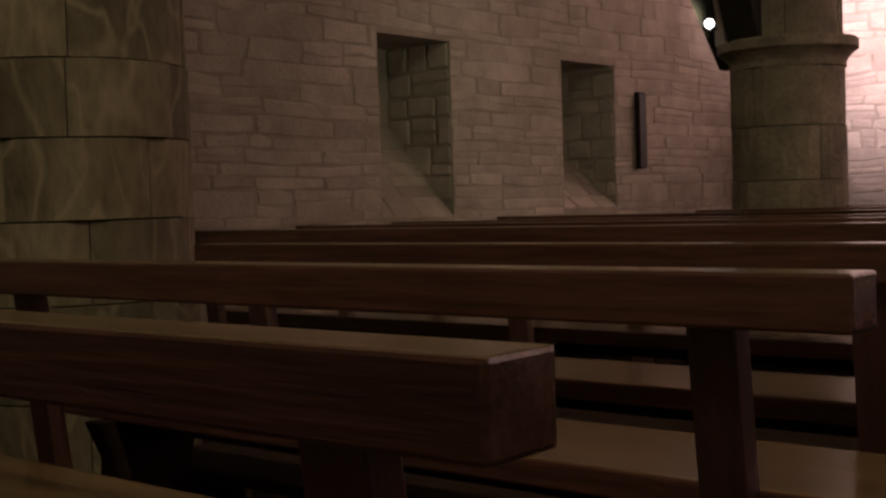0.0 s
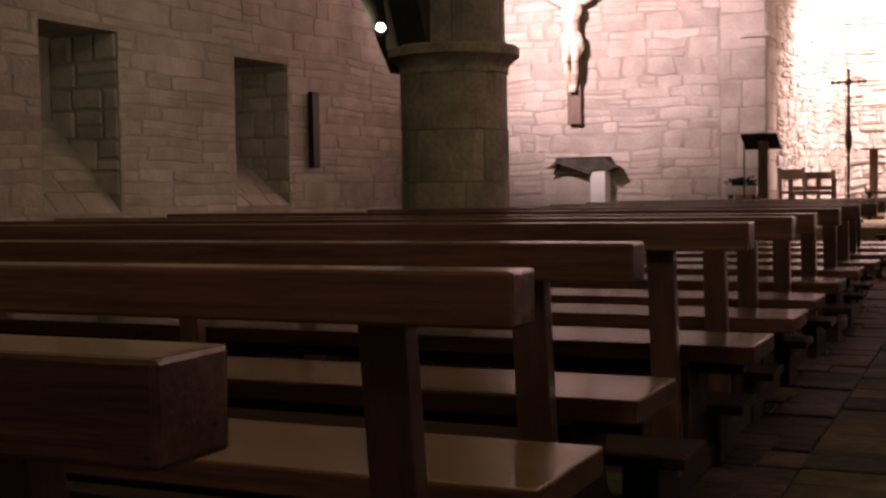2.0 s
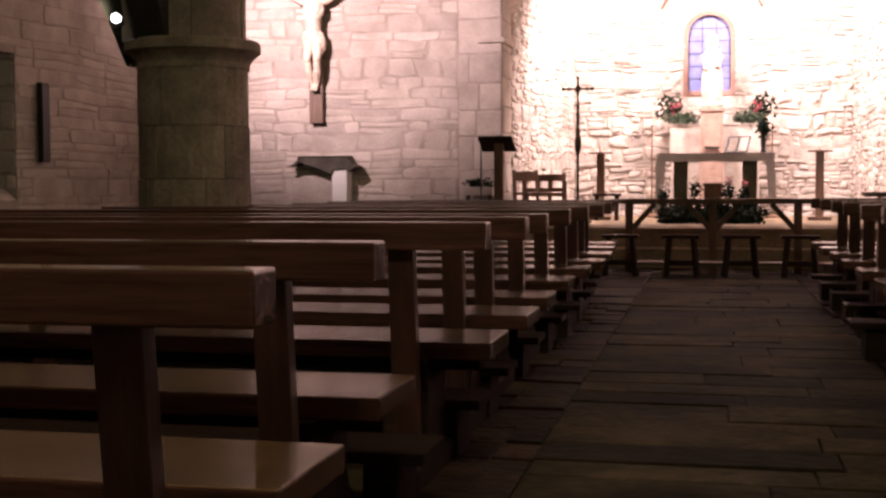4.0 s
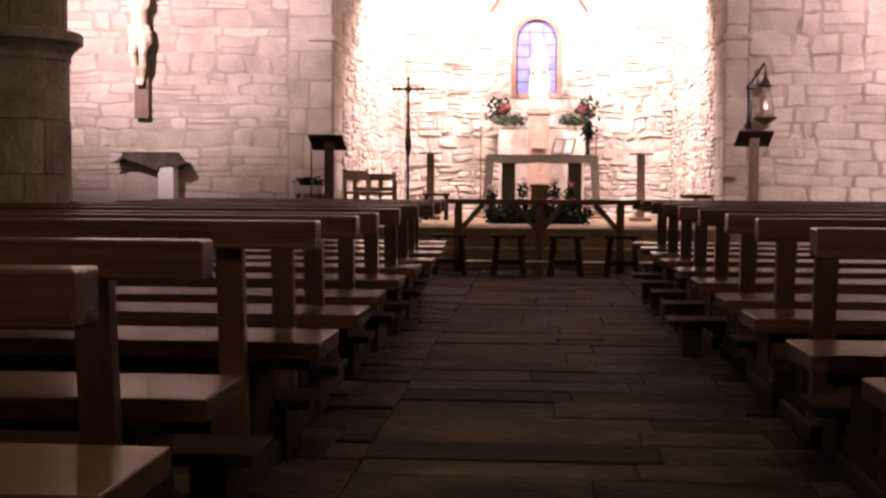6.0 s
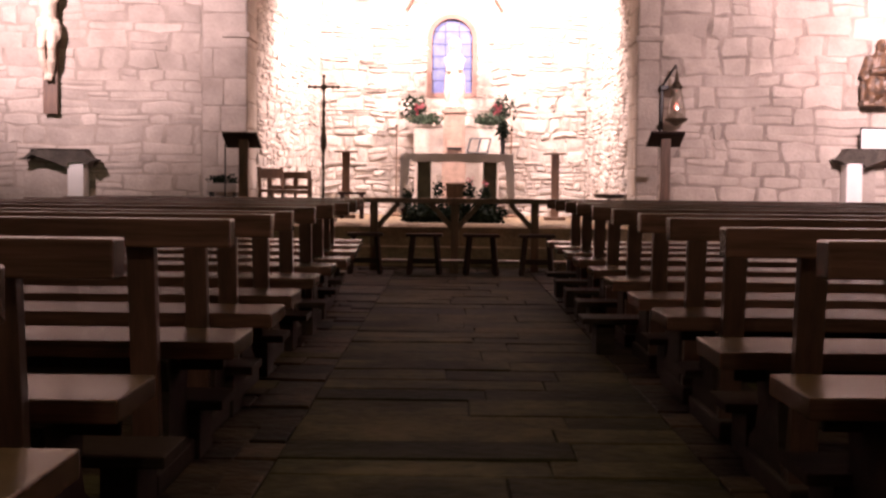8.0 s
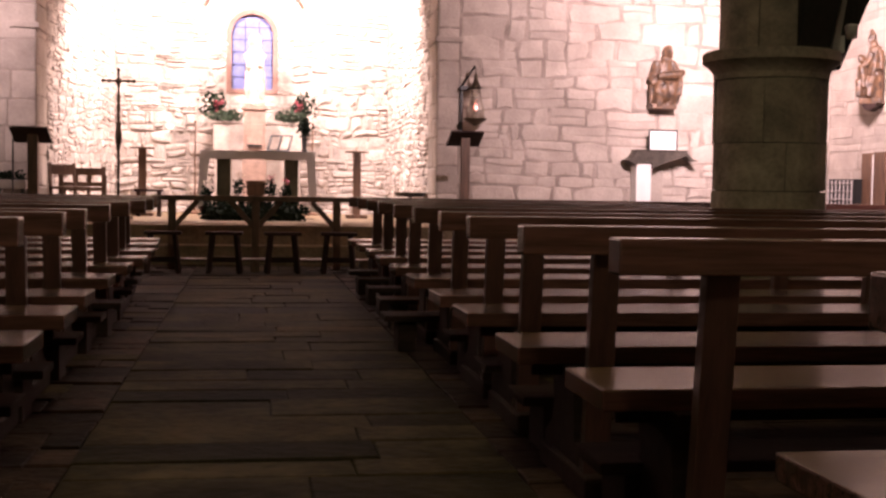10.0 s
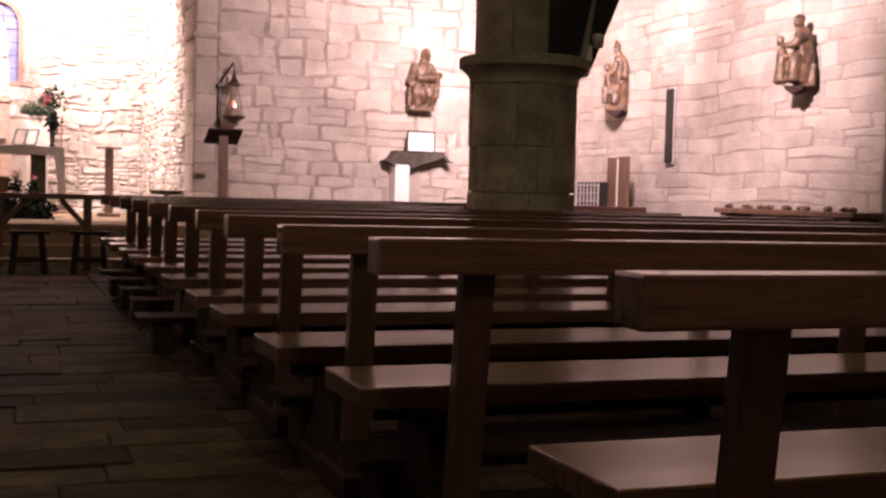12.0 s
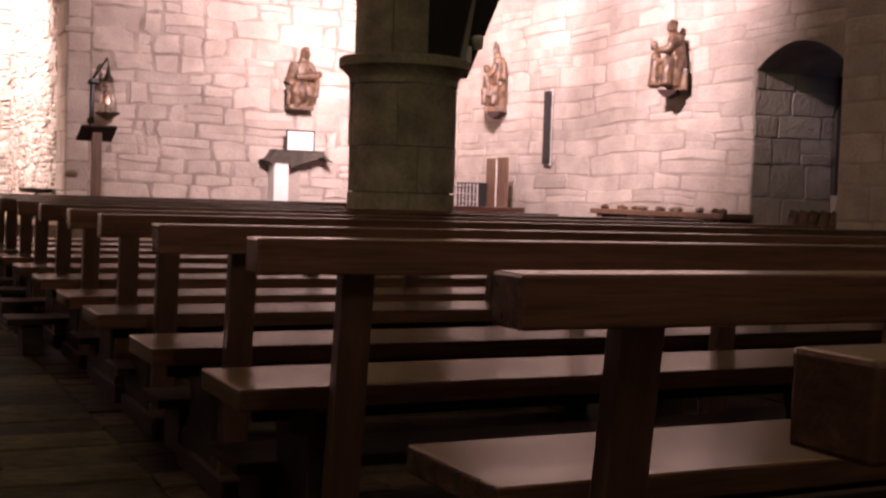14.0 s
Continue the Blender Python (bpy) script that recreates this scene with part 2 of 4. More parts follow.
# ---- large structure ----
LEFT, RIGHT, END, BACK, TOP = -8.3, 8.5, 17.0, -4.5, 7.0
THICK = 1.3
JAMB_L, JAMB_R, APSE_END = -2.84, 2.6, 21.5
APSE_L, APSE_R = -2.3, 2.4
PLATFORM, STEP_Y = 0.475, 15.2


def structure(name, bm, material, label, category):
    return tagged(part(name, bm, material), label, category, kind="structure")


floor = structure("floor", box(LEFT - THICK, RIGHT + THICK, BACK, APSE_END + 1, -0.3, -0.014), FLOORJOINT, "dark worn stone slab floor of the church", "floor")
# the ceiling is never in view; its pale colour bounces light into the nave
ceiling = structure("ceiling", box(LEFT - THICK, RIGHT + THICK, BACK, APSE_END + 1, TOP, TOP + 0.2), CEIL, "unseen ceiling high over the nave, pale to bounce light", "ceiling")

# left side wall with two deep blind recesses
NICHE_L = [(9.03, 10.17, 2.70, 0.82, 1.82), (12.3, 13.5, 2.65, 0.85, 1.6)]
bm = bmesh.new()
y = BACK
for y0, y1, top, sill, back_sill in NICHE_L:
    add_box(bm, LEFT - THICK, LEFT, y, y0, 0, TOP)
    add_box(bm, LEFT - THICK, LEFT, y0, y1, top, TOP)
    add_box(bm, LEFT - THICK, LEFT - 0.9, y0, y1, 0, top)
    prism([(LEFT - 0.9, 0), (LEFT, 0), (LEFT, sill), (LEFT - 0.9, back_sill)], y0, y1, bm)
    y = y1
add_box(bm, LEFT - THICK, LEFT, y, END + 0.8, 0, TOP)
wall_left = structure("wall_left", bm, MORTAR, "dim brown coursed stone side wall with recesses", "wall")

# right side wall with an arched window recess
AY0, AY1, SPRING, CROWN = 8.80, 10.06, 2.40, 2.65
bm = bmesh.new()
add_box(bm, RIGHT, RIGHT + THICK, BACK, AY0, 0, TOP)
add_box(bm, RIGHT, RIGHT + THICK, AY1, END + 0.8, 0, TOP)
add_box(bm, RIGHT, RIGHT + THICK, AY0, AY1, CROWN, TOP)
add_box(bm, RIGHT, RIGHT + THICK, AY0, AY1, 0, 0.75)
add_box(bm, RIGHT + 1.1, RIGHT + THICK, AY0, AY1, 0.75, 1.12)
add_box(bm, RIGHT + 1.1, RIGHT + THICK, AY0, AY1 - 1.0, 1.12, CROWN)
add_box(bm, RIGHT + 1.1, RIGHT + THICK, AY1 - 1.0, AY1, SPRING, CROWN)
arc = [(AY0 + (AY1 - AY0) * i / 12, SPRING + (CROWN - SPRING) * (1 - (i / 6 - 1) ** 2)) for i in range(13)]
prism([(y, z) for y, z in arc] + [(AY1, CROWN + 0.001), (AY0, CROWN + 0.001)], RIGHT, RIGHT + THICK, bm, Matrix(((0, 1, 0, 0), (1, 0, 0, 0), (0, 0, 1, 0), (0, 0, 0, 1))))
wall_right = structure("wall_right", bm, MORTAR, "lit coursed stone side wall with an arched window recess", "wall")

wall_end_left = structure("wall_end_left", box(LEFT, JAMB_L, END, END + 0.8, 0, TOP), MORTAR, "floodlit coursed stone end wall beside the sanctuary", "wall")
wall_end_right = structure("wall_end_right", box(JAMB_R, RIGHT, END, END + 0.8, 0, TOP), GREYMORTAR, "floodlit coursed stone end wall beside the sanctuary", "wall")
wall_over_arch = structure("wall_over_arch", box(JAMB_L, JAMB_R, END, END + 0.6, 5.6, TOP), PLASTER, "plain stone wall over the sanctuary opening", "wall")
wall_back = structure("wall_back", box(LEFT, RIGHT, BACK - 0.5, BACK, -0.3, TOP), PLASTER, "plain rear wall of the nave", "wall")


def quad_wall(x0, y0, x1, y1, inward, thick):
    """An upright slab of wall along a line in plan; inward is the side that shows."""
    d = Vector((x1 - x0, y1 - y0, 0)).normalized()
    n = Vector((-d.y, d.x, 0)) * (-inward) * thick
    bm = bmesh.new()
    a = [Vector((x0, y0, 0)), Vector((x1, y1, 0)), Vector((x1, y1, 0)) + n, Vector((x0, y0, 0)) + n]
    lo = [bm.verts.new(p) for p in a]
    hi = [bm.verts.new(p + Vector((0, 0, TOP))) for p in a]
    bm.faces.new(lo)
    bm.faces.new(hi)
    for i in range(4):
        bm.faces.new((lo[i], lo[(i + 1) % 4], hi[(i + 1) % 4], hi[i]))
    bmesh.ops.recalc_face_normals(bm, faces=bm.faces[:])
    return bm


wall_apse_left = structure("wall_apse_left", quad_wall(JAMB_L + 0.0, END + 0.8, APSE_L, APSE_END, -1, 0.6), RUBBLE_MORTAR, "brightly lit rubble stone side wall of the sanctuary", "wall")
wall_apse_right = structure("wall_apse_right", quad_wall(JAMB_R - 0.0, END + 0.8, APSE_R, APSE_END, 1, 0.6), RUBBLE_MORTAR, "brightly lit rubble stone side wall of the sanctuary", "wall")
WX, WZ0, WZS, WHALF = 0.02, 2.55, 3.565, 0.442
bm = bmesh.new()
add_box(bm, APSE_L - 0.6, WX - WHALF, APSE_END, APSE_END + 0.6, 0, TOP)
add_box(bm, WX + WHALF, APSE_R + 0.6, APSE_END, APSE_END + 0.6, 0, TOP)
add_box(bm, WX - WHALF, WX + WHALF, APSE_END, APSE_END + 0.6, 0, WZ0)
add_box(bm, WX - WHALF, WX + WHALF, APSE_END, APSE_END + 0.6, WZS + WHALF, TOP)
half = [(WX + WHALF * math.cos(math.pi * i / 12), WZS + WHALF * math.sin(math.pi * i / 12)) for i in range(13)]
prism(half[:7] + [(WX + WHALF, WZS + WHALF)], APSE_END, APSE_END + 0.6, bm)
prism(half[6:] + [(WX - WHALF, WZS + WHALF)], APSE_END, APSE_END + 0.6, bm)
wall_apse_back = structure("wall_apse_back", bm, RUBBLE_MORTAR, "brightly lit rubble stone wall behind the altar", "wall")

# sanctuary platform with two steps
platform = structure("sanctuary_platform", box(-4.4, 4.5, STEP_Y, END, 0, PLATFORM, 0.01), STEPSTONE, "raised stone sanctuary platform", "platform")
structure("sanctuary_floor", box(JAMB_L, JAMB_R, END, APSE_END, 0, PLATFORM - 0.004), STEPSTONE, "raised stone sanctuary floor", "platform")
step = structure("sanctuary_step", box(-4.4, 4.5, STEP_Y - 0.32, STEP_Y, 0, 0.24, 0.01), STEPSTONE, "low worn stone step before the sanctuary", "step")

# string course at the corners of the sanctuary opening
structure("trim", box(JAMB_L - 0.35, JAMB_L + 0.05, END - 0.05, END + 0.75, 3.02, 3.10, 0.015), STONE, "thin carved stone string course", "moulding")
structure("trim", box(JAMB_R - 0.05, JAMB_R + 0.35, END - 0.05, END + 0.75, 3.02, 3.10, 0.015), STONE, "thin carved stone string course", "moulding")

# ---- round stone pillars ----


def ring_stone(r0, r1, z0, z1, a0, a1, n=4, top_r=None):
    tr = top_r or r1
    vs, fs = [], []
    for i in range(n + 1):
        a = a0 + (a1 - a0) * i / n
        c, s = math.cos(a), math.sin(a)
        e = 0.012 if i in (0, n) else 0
        vs += [(r0 * c, r0 * s, z0), ((r1 - e) * c, (r1 - e) * s, z0), ((tr - e) * c, (tr - e) * s, z1), (r0 * c, r0 * s, z1)]
    for i in range(n):
        a, b = 4 * i, 4 * i + 4
        fs += [(a + 1, b + 1, b + 2, a + 2), (a + 2, b + 2, b + 3, a + 3), (a, b, b + 1, a + 1)]
    fs += [(0, 1, 2, 3), (4 * n + 3, 4 * n + 2, 4 * n + 1, 4 * n)]
    return vs, fs


def raw_part(name, vs, fs, material, parent):
    me = bpy.data.meshes.new(name)
    me.from_pydata(vs, [], fs)
    me.materials.append(material)
    ob = new(name, me)
    ob.parent = parent
    return ob


def pillar(x, y, r, cap_z, courses, seed, top=TOP, cap=True, joints=(), stone=None):
    rnd = random.Random(seed)
    stone = stone or PIERSTONE
    p = thing("stone_pillar", (x, y, 0), "thick round pillar of weathered brown stone blocks", "pillar", "nave pillars")
    part("core", lathe([(r - 0.03, 0), (r - 0.03, top)], 32), PIERJOINT, p, smooth=True)
    z, k = 0.0, 0
    limit = cap_z - 0.02 if cap else top - 0.1
    while z < limit - 0.05:
        h = min(courses * rnd.uniform(0.85, 1.15), limit - z)
        if k < len(joints):
            h = joints[k] - z
        if limit - z - h < 0.12:
            h = limit - z
        n = 5
        start = rnd.uniform(0, 6.28)
        cuts = [start + 2 * math.pi * (i + rnd.uniform(-0.18, 0.18)) / n for i in range(n)]
        for i in range(n):
            a0, a1 = cuts[i], cuts[(i + 1) % n] + (2 * math.pi if i == n - 1 else 0)
            out = rnd.uniform(-0.006, 0.008)
            taper = 0.02 * (1 - z / 2.2)
            g = 0.0022 / r
            vs, fs = ring_stone(r - 0.06, r + out + taper, z + 0.003, z + h - 0.003, a0 + g, a1 - g, 6)
            raw_part("stone", vs, fs, stone, p)
        z += h
        k += 1
    if cap:
        zz = cap_z + 0.2
        while zz < top - 0.1:
            h = min(courses * rnd.uniform(0.85, 1.15), top - zz)
            start = rnd.uniform(0, 6.28)
            for i in range(5):
                vs, fs = ring_stone(r - 0.08, r - 0.012 + rnd.uniform(-0.005, 0.006), zz + 0.004, zz + h - 0.004, start + 1.2566 * i + 0.01, start + 1.2566 * (i + 1) - 0.01, 6)
                raw_part("stone", vs, fs, stone, p)
            zz += h
        part("capital", lathe([(r - 0.02, cap_z - 0.03), (r + 0.016, cap_z - 0.025), (r + 0.018, cap_z + 0.02), (r + 0.035, cap_z + 0.05), (r + 0.07, cap_z + 0.085), (r + 0.105, cap_z + 0.11), (r + 0.105, cap_z + 0.175), (r + 0.09, cap_z + 0.19), (r - 0.03, cap_z + 0.2)], 40), PIERSTONE, p, "moulded round stone capital")
    return p


PL, PR, PN = (-3.9, 8.85), (3.98, 8.95), (-3.93, 2.58)
pillar_l = pillar(*PL, 0.415, 1.93, 0.36, 3)
pillar_r = pillar(*PR, 0.42, 1.875, 0.40, 5, joints=(0.30, 0.66, 1.0, 1.363, 1.741))
pillar_n = pillar(*PN, 0.43, 3.6, 0.285, 7, joints=(0.35, 0.68, 0.967, 1.249, 1.517, 1.80), stone=NEARSTONE)

# blackened timber braces that rise from the capitals
for (px, py), s in ((PL, -1), (PR, 1)):
    b = part("timber_brace", beam((px + s * 0.14, py - 0.30, 2.05), (px + s * 0.15, py - 1.2, 3.9), 0.25, 0.22), BLACKBEAM)
    tagged(b, "blackened timber brace rising from the pillar capital", "beam", "roof braces")
    b = part("timber_brace", beam((px + s * 0.50, py + 0.12, 2.00), (px + s * 1.32, py + 0.12, 3.95), 0.14, 0.2), BLACKBEAM)
    tagged(b, "blackened timber brace rising from the pillar capital", "beam", "roof braces")

    # added pale strip: the brace's lit side face, given as a separate grey piece
    b = part("timber_strut", beam((px + s * 0.37, py - 0.28, 2.06), (px + s * 0.47, py - 0.28, 2.75), 0.055, 0.05), GREYBOX)
    tagged(b, "slim pale strip added as the lit side of a roof brace", "strut", "pale struts")

# wall pier on the right wall beyond the window recess
wall_pier = structure("wall_pier", box(RIGHT - 0.07, RIGHT - 0.002, 7.7, AY0 - 0.05, 0, TOP, 0.01), MORTAR, "shallow stone wall pier", "pier")

# ---- windows ----
win = tagged(new("window_1"), "round-arched blue leaded window with brown surround", "window", kind="structure")
win.matrix_basis = pose(WX, APSE_END, WZ0)
outer = [(WHALF * math.cos(math.pi * i / 16), WZS - WZ0 + WHALF * math.sin(math.pi * i / 16)) for i in range(17)]
inn = WHALF - 0.085
inner = [(inn * math.cos(math.pi * i / 16), WZS - WZ0 + inn * math.sin(math.pi * i / 16)) for i in range(17)]
bm = bmesh.new()
outer = [(WHALF, 0.0)] + outer + [(-WHALF, 0.0)]
inner = [(inn, 0.075)] + inner + [(-inn, 0.075)]
for i in range(len(outer)):
    j = (i + 1) % len(outer)
    q = [outer[i], outer[j], inner[j], inner[i]]
    f = [bm.verts.new((x, -0.03, z)) for x, z in q]
    k = [bm.verts.new((x, 0.16, z)) for x, z in q]
    bm.faces.new(f)
    bm.faces.new(k[::-1])
    bm.faces.new((f[0], f[1], k[1], k[0]))
    bm.faces.new((f[2], f[3], k[3], k[2]))
bmesh.ops.remove_doubles(bm, verts=bm.verts[:], dist=0.0005)
bmesh.ops.recalc_face_normals(bm, faces=bm.faces[:])
part("window_frame", bm, FRAMEWOOD, win, "brown arched window surround")
cols, rws = 3, 6
cw, ch = 2 * inn / cols, (WZS - WZ0 - 0.075 + inn) / rws
for c in range(cols):
    for r in range(rws):
        x0, x1, z0, z1 = -inn + c * cw, -inn + (c + 1) * cw, 0.075 + r * ch, 0.075 + (r + 1) * ch

        def lim(x):
            return WZS - WZ0 + math.sqrt(max(0.0, inn * inn - x * x))
        if z0 > max(lim(x0), lim(x1)) - 0.02:
            continue
        pts = [(x0 + 0.008, z0 + 0.008), (x1 - 0.008, z0 + 0.008)]
        for k in range(5):
            xx = x1 - 0.008 - (cw - 0.016) * k / 4
            pts.append((xx, max(z0 + 0.012, min(z1 - 0.008, lim(xx) - 0.004))))
        part("pane", prism(pts, 0.09, 0.10), PANE, win)
bm = bmesh.new()
for c in range(1, cols):
    add_box(bm, -inn + c * cw - 0.008, -inn + c * cw + 0.008, 0.08, 0.11, 0.075, WZS - WZ0 + 0.25)
for r in range(1, rws):
    z = 0.075 + r * ch
    hw = inn if z < WZS - WZ0 else math.sqrt(max(0.0, inn * inn - (z - WZS + WZ0) ** 2))
    add_box(bm, -hw, hw, 0.078, 0.108, z - 0.008, z + 0.008)
part("glazing_bars", bm, BARS, win)
part("backing", box(-WHALF, WHALF, 0.5, 0.55, 0, WZS - WZ0 + WHALF), PLASTER, win)

win = tagged(new("window_2"), "narrow clear side window showing dusk light", "window", kind="structure")
win.matrix_basis = pose(RIGHT + 1.12, AY1 - 0.975, 1.12)
part("pane", box(0.05, 0.058, 0.05, 0.9, 0.05, 1.33), DUSKGLASS, win)
bm = bmesh.new()
add_box(bm, 0, 0.1, 0.0, 0.05, 0, 1.38)
add_box(bm, 0, 0.1, 0.9, 0.95, 0, 1.38)
add_box(bm, 0, 0.1, 0.05, 0.9, 0, 0.05)
add_box(bm, 0, 0.1, 0.05, 0.9, 1.33, 1.38)
for k in range(1, 4):
    add_box(bm, 0.03, 0.07, 0.05, 0.9, k * 0.34 - 0.01, k * 0.34 + 0.01)
part("window_frame", bm, BLACK, win)

# ---- pews ----
HEIGHT, SEAT = 0.875, 0.47


def worn_lit_top(ob):
    """Upward faces get paler wood: wear, plus light on the tops put into colour."""
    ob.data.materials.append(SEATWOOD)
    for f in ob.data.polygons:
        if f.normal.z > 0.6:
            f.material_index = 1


def pew(x0, x1, y, lift=0.0, aisle=1, seed=0, seat_in=0.0, post_in=0.24, out=-0.12, reach=0.0):
    """A pew; y is the far edge of its top rail. aisle: the side at which the aisle lies."""
    rnd = random.Random(seed)
    n = x1 - x0
    cx = (x0 + x1) / 2
    p = thing("pew", (cx, y, 0), "varnished red-brown wooden pew with a thick top rail", "pew", "pews", turn=rnd.uniform(-0.25, 0.25))
    h = n / 2
    top = HEIGHT + lift
    worn_lit_top(part("top_rail", box(-h - (reach if aisle < 0 else 0), h, -0.10, 0, top - 0.09, top, 0.006), PEW, p))
    worn_lit_top(part("seat", box(-h + (seat_in if aisle < 0 else 0), h - (seat_in if aisle > 0 else 0), 0.17, 0.57, SEAT - 0.06, SEAT, 0.006), PEW, p))
    # parts below the seat are coloured dark for the shade that falls there
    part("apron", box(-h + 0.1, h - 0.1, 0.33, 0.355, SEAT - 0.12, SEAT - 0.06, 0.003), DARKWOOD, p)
    xs = [-h + post_in, h - post_in] + ([0.0] if n > 3.2 else [])
    for x in xs:
        post = part("post", beam((x, 0.03, 0.08), (x, -0.052, top - 0.085), 0.086, 0.05), PEW_UP, p)
        # shaped trestle under the seat, waisted and spreading to its foot
        prof = [(0.10, 0.06), (0.56, 0.06), (0.55, 0.12), (0.46, 0.17), (0.43, 0.25), (0.45, 0.33), (0.53, SEAT - 0.06), (0.12, SEAT - 0.06), (0.17, 0.30), (0.16, 0.16)]
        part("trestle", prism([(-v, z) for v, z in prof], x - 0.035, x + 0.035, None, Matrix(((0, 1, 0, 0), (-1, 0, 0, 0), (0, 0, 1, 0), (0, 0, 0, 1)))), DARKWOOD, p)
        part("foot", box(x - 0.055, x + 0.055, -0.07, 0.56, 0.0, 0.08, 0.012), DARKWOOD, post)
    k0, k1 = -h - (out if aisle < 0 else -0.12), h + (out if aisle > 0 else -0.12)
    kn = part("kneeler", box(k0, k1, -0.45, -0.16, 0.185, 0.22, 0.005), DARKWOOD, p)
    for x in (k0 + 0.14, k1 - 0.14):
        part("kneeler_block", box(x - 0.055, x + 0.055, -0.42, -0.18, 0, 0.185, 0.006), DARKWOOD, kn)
    return p


LEFT_ROWS = [(0.845, -3.2, -0.585, 0), (1.82, -3.15, -0.665, 0), (2.74, -3.3, -0.735, 0), (3.86, -4.95, -0.68, 0.012), (4.76, -4.95, -0.685, 0.006),
             (5.56, -4.95, -0.71, 0), (6.62, -4.95, -0.725, 0), (7.62, -4.0, -0.72, 0), (8.40, -3.25, -0.69, 0), (9.34, -3.25, -0.71, 0), (10.27, -3.25, -0.75, 0), (11.17, -3.25, -0.8, 0)]
for k, (y, x0, x1, lift) in enumerate(LEFT_ROWS):
    pew(x0, x1, y, lift, 1, k, 0.065 if k < 3 else 0.035, (0.20, 0.24, 0.265, 0.285)[k] if k < 4 else 0.30)
RIGHT_ROWS = [(0.83, 0.775, 3.3, 0), (1.74, 0.97, 5.2, 0.004), (2.90, 0.91, 5.2, 0.006), (3.74, 0.87, 5.2, 0.007), (4.82, 0.89, 5.2, 0.008), (5.62, 0.9, 5.2, 0.008), (6.70, 0.92, 5.2, 0.008), (7.62, 0.92, 4.6, 0.008), (8.66, 0.93, 3.35, 0.008), (9.55, 0.94, 3.35, 0.008), (10.45, 0.94, 3.35, 0.008), (11.35, 0.94, 6.45, 0.008)]
for k, (y, x0, x1, lift) in enumerate(RIGHT_ROWS):
    pew(x0, x1, y, lift, -1, 40 + k, 0.09 if k < 2 else 0.014, 0.225 if k == 1 else 0.24, -0.12 if k < 7 else 0.12 if k == 7 else 0.05, (0.020, 0.026, 0.034, 0.036)[k] if k < 4 else 0.03)

# ---- sanctuary furniture ----


def unify(ob, voxel):
    """Melts the overlapping lumps of a figure into one closed skin."""
    mod = ob.modifiers.new("skin", "REMESH")
    mod.mode, mod.voxel_size, mod.use_smooth_shade = "VOXEL", voxel, True
    bpy.context.view_layer.update()
    old = ob.data
    me = bpy.data.meshes.new_from_object(ob.evaluated_get(bpy.context.evaluated_depsgraph_get()))
    ob.modifiers.clear()
    ob.data = me
    bpy.data.meshes.remove(old)
    return ob


def limb(bm, p, q, r0, r1, n=10):
    p, q = Vector(p), Vector(q)
    d = q - p
    m = Matrix.Translation(p) @ d.to_track_quat("Z", "Y").to_matrix().to_4x4()
    return lathe([(r0 * 0.6, -r0 * 0.3), (r0, 0.0), ((r0 + r1) / 2, d.length / 2), (r1, d.length), (r1 * 0.6, d.length + r1 * 0.3)], n, bm, m)


def leaf_cluster(bm, at, size, count, leaf, seed):
    """Many small folded leaves, strewn through an uneven volume."""
    rnd = random.Random(seed)
    for _ in range(count):
        d = Vector((rnd.gauss(0, 1), rnd.gauss(0, 1), rnd.gauss(0, 1))).normalized() * rnd.uniform(0.3, 1.0)
        c = Vector(at) + Vector((d.x * size[0], d.y * size[1], d.z * size[2]))
        m = Matrix.Translation(c) @ Euler((rnd.uniform(0, 6), rnd.uniform(0, 6), rnd.uniform(0, 6))).to_matrix().to_4x4()
        k = leaf * rnd.uniform(0.6, 1.3)
        vs = [bm.verts.new(m @ Vector(p)) for p in ((0, 0, 0), (k * 0.35, k * 0.5, k * 0.1), (0, k * 1.1, 0), (-k * 0.35, k * 0.5, k * 0.1))]
        bm.faces.new((vs[0], vs[1], vs[2]))
        bm.faces.new((vs[0], vs[2], vs[3]))
    return bm


def stool(x, y, seed):
    st = thing("stool", (x, y, 0), "small dark wooden stool before the communion rail", "stool", "stools at the rail", turn=random.Random(seed).uniform(-3, 3))
    part("seat", box(-0.20, 0.20, -0.14, 0.14, 0.425, 0.46, 0.008), DARKWOOD, st)
    for sx in (-1, 1):
        for sy in (-1, 1):
            part("leg", beam((sx * 0.17, sy * 0.11, 0), (sx * 0.13, sy * 0.09, 0.425), 0.045, 0.045), DARKWOOD, st)
        part("side_stretcher", beam((sx * 0.16, -0.10, 0.15), (sx * 0.16, 0.10, 0.15), 0.03, 0.05), DARKWOOD, st)
    part("stretcher", beam((-0.16, 0, 0.15), (0.16, 0, 0.15), 0.03, 0.06), DARKWOOD, st)
    return st


for k, x in enumerate((-0.94, -0.275, 0.36, 0.985)):
    stool(x, 13.6, k)

rail = thing("communion_rail", (0, 14.2, 0), "plain brown wooden communion rail with braced posts", "rail")
part("handrail", box(-1.10, 1.19, -0.10, 0.10, 0.79, 0.85, 0.006), OAK, rail)
for x in (-0.88, 0.065, 1.0):
    part("post", box(x - 0.045, x + 0.045, -0.045, 0.045, 0, 0.79, 0.004), OAK, rail)
    for s in (-1, 1):
        if (x < 0 and s < 0 and x < -0.5) or (x > 0.5 and s > 0):
            continue
        part("brace", beam((x + s * 0.03, 0, 0.50), (x + s * 0.29, 0, 0.79), 0.04, 0.06), OAK, rail)
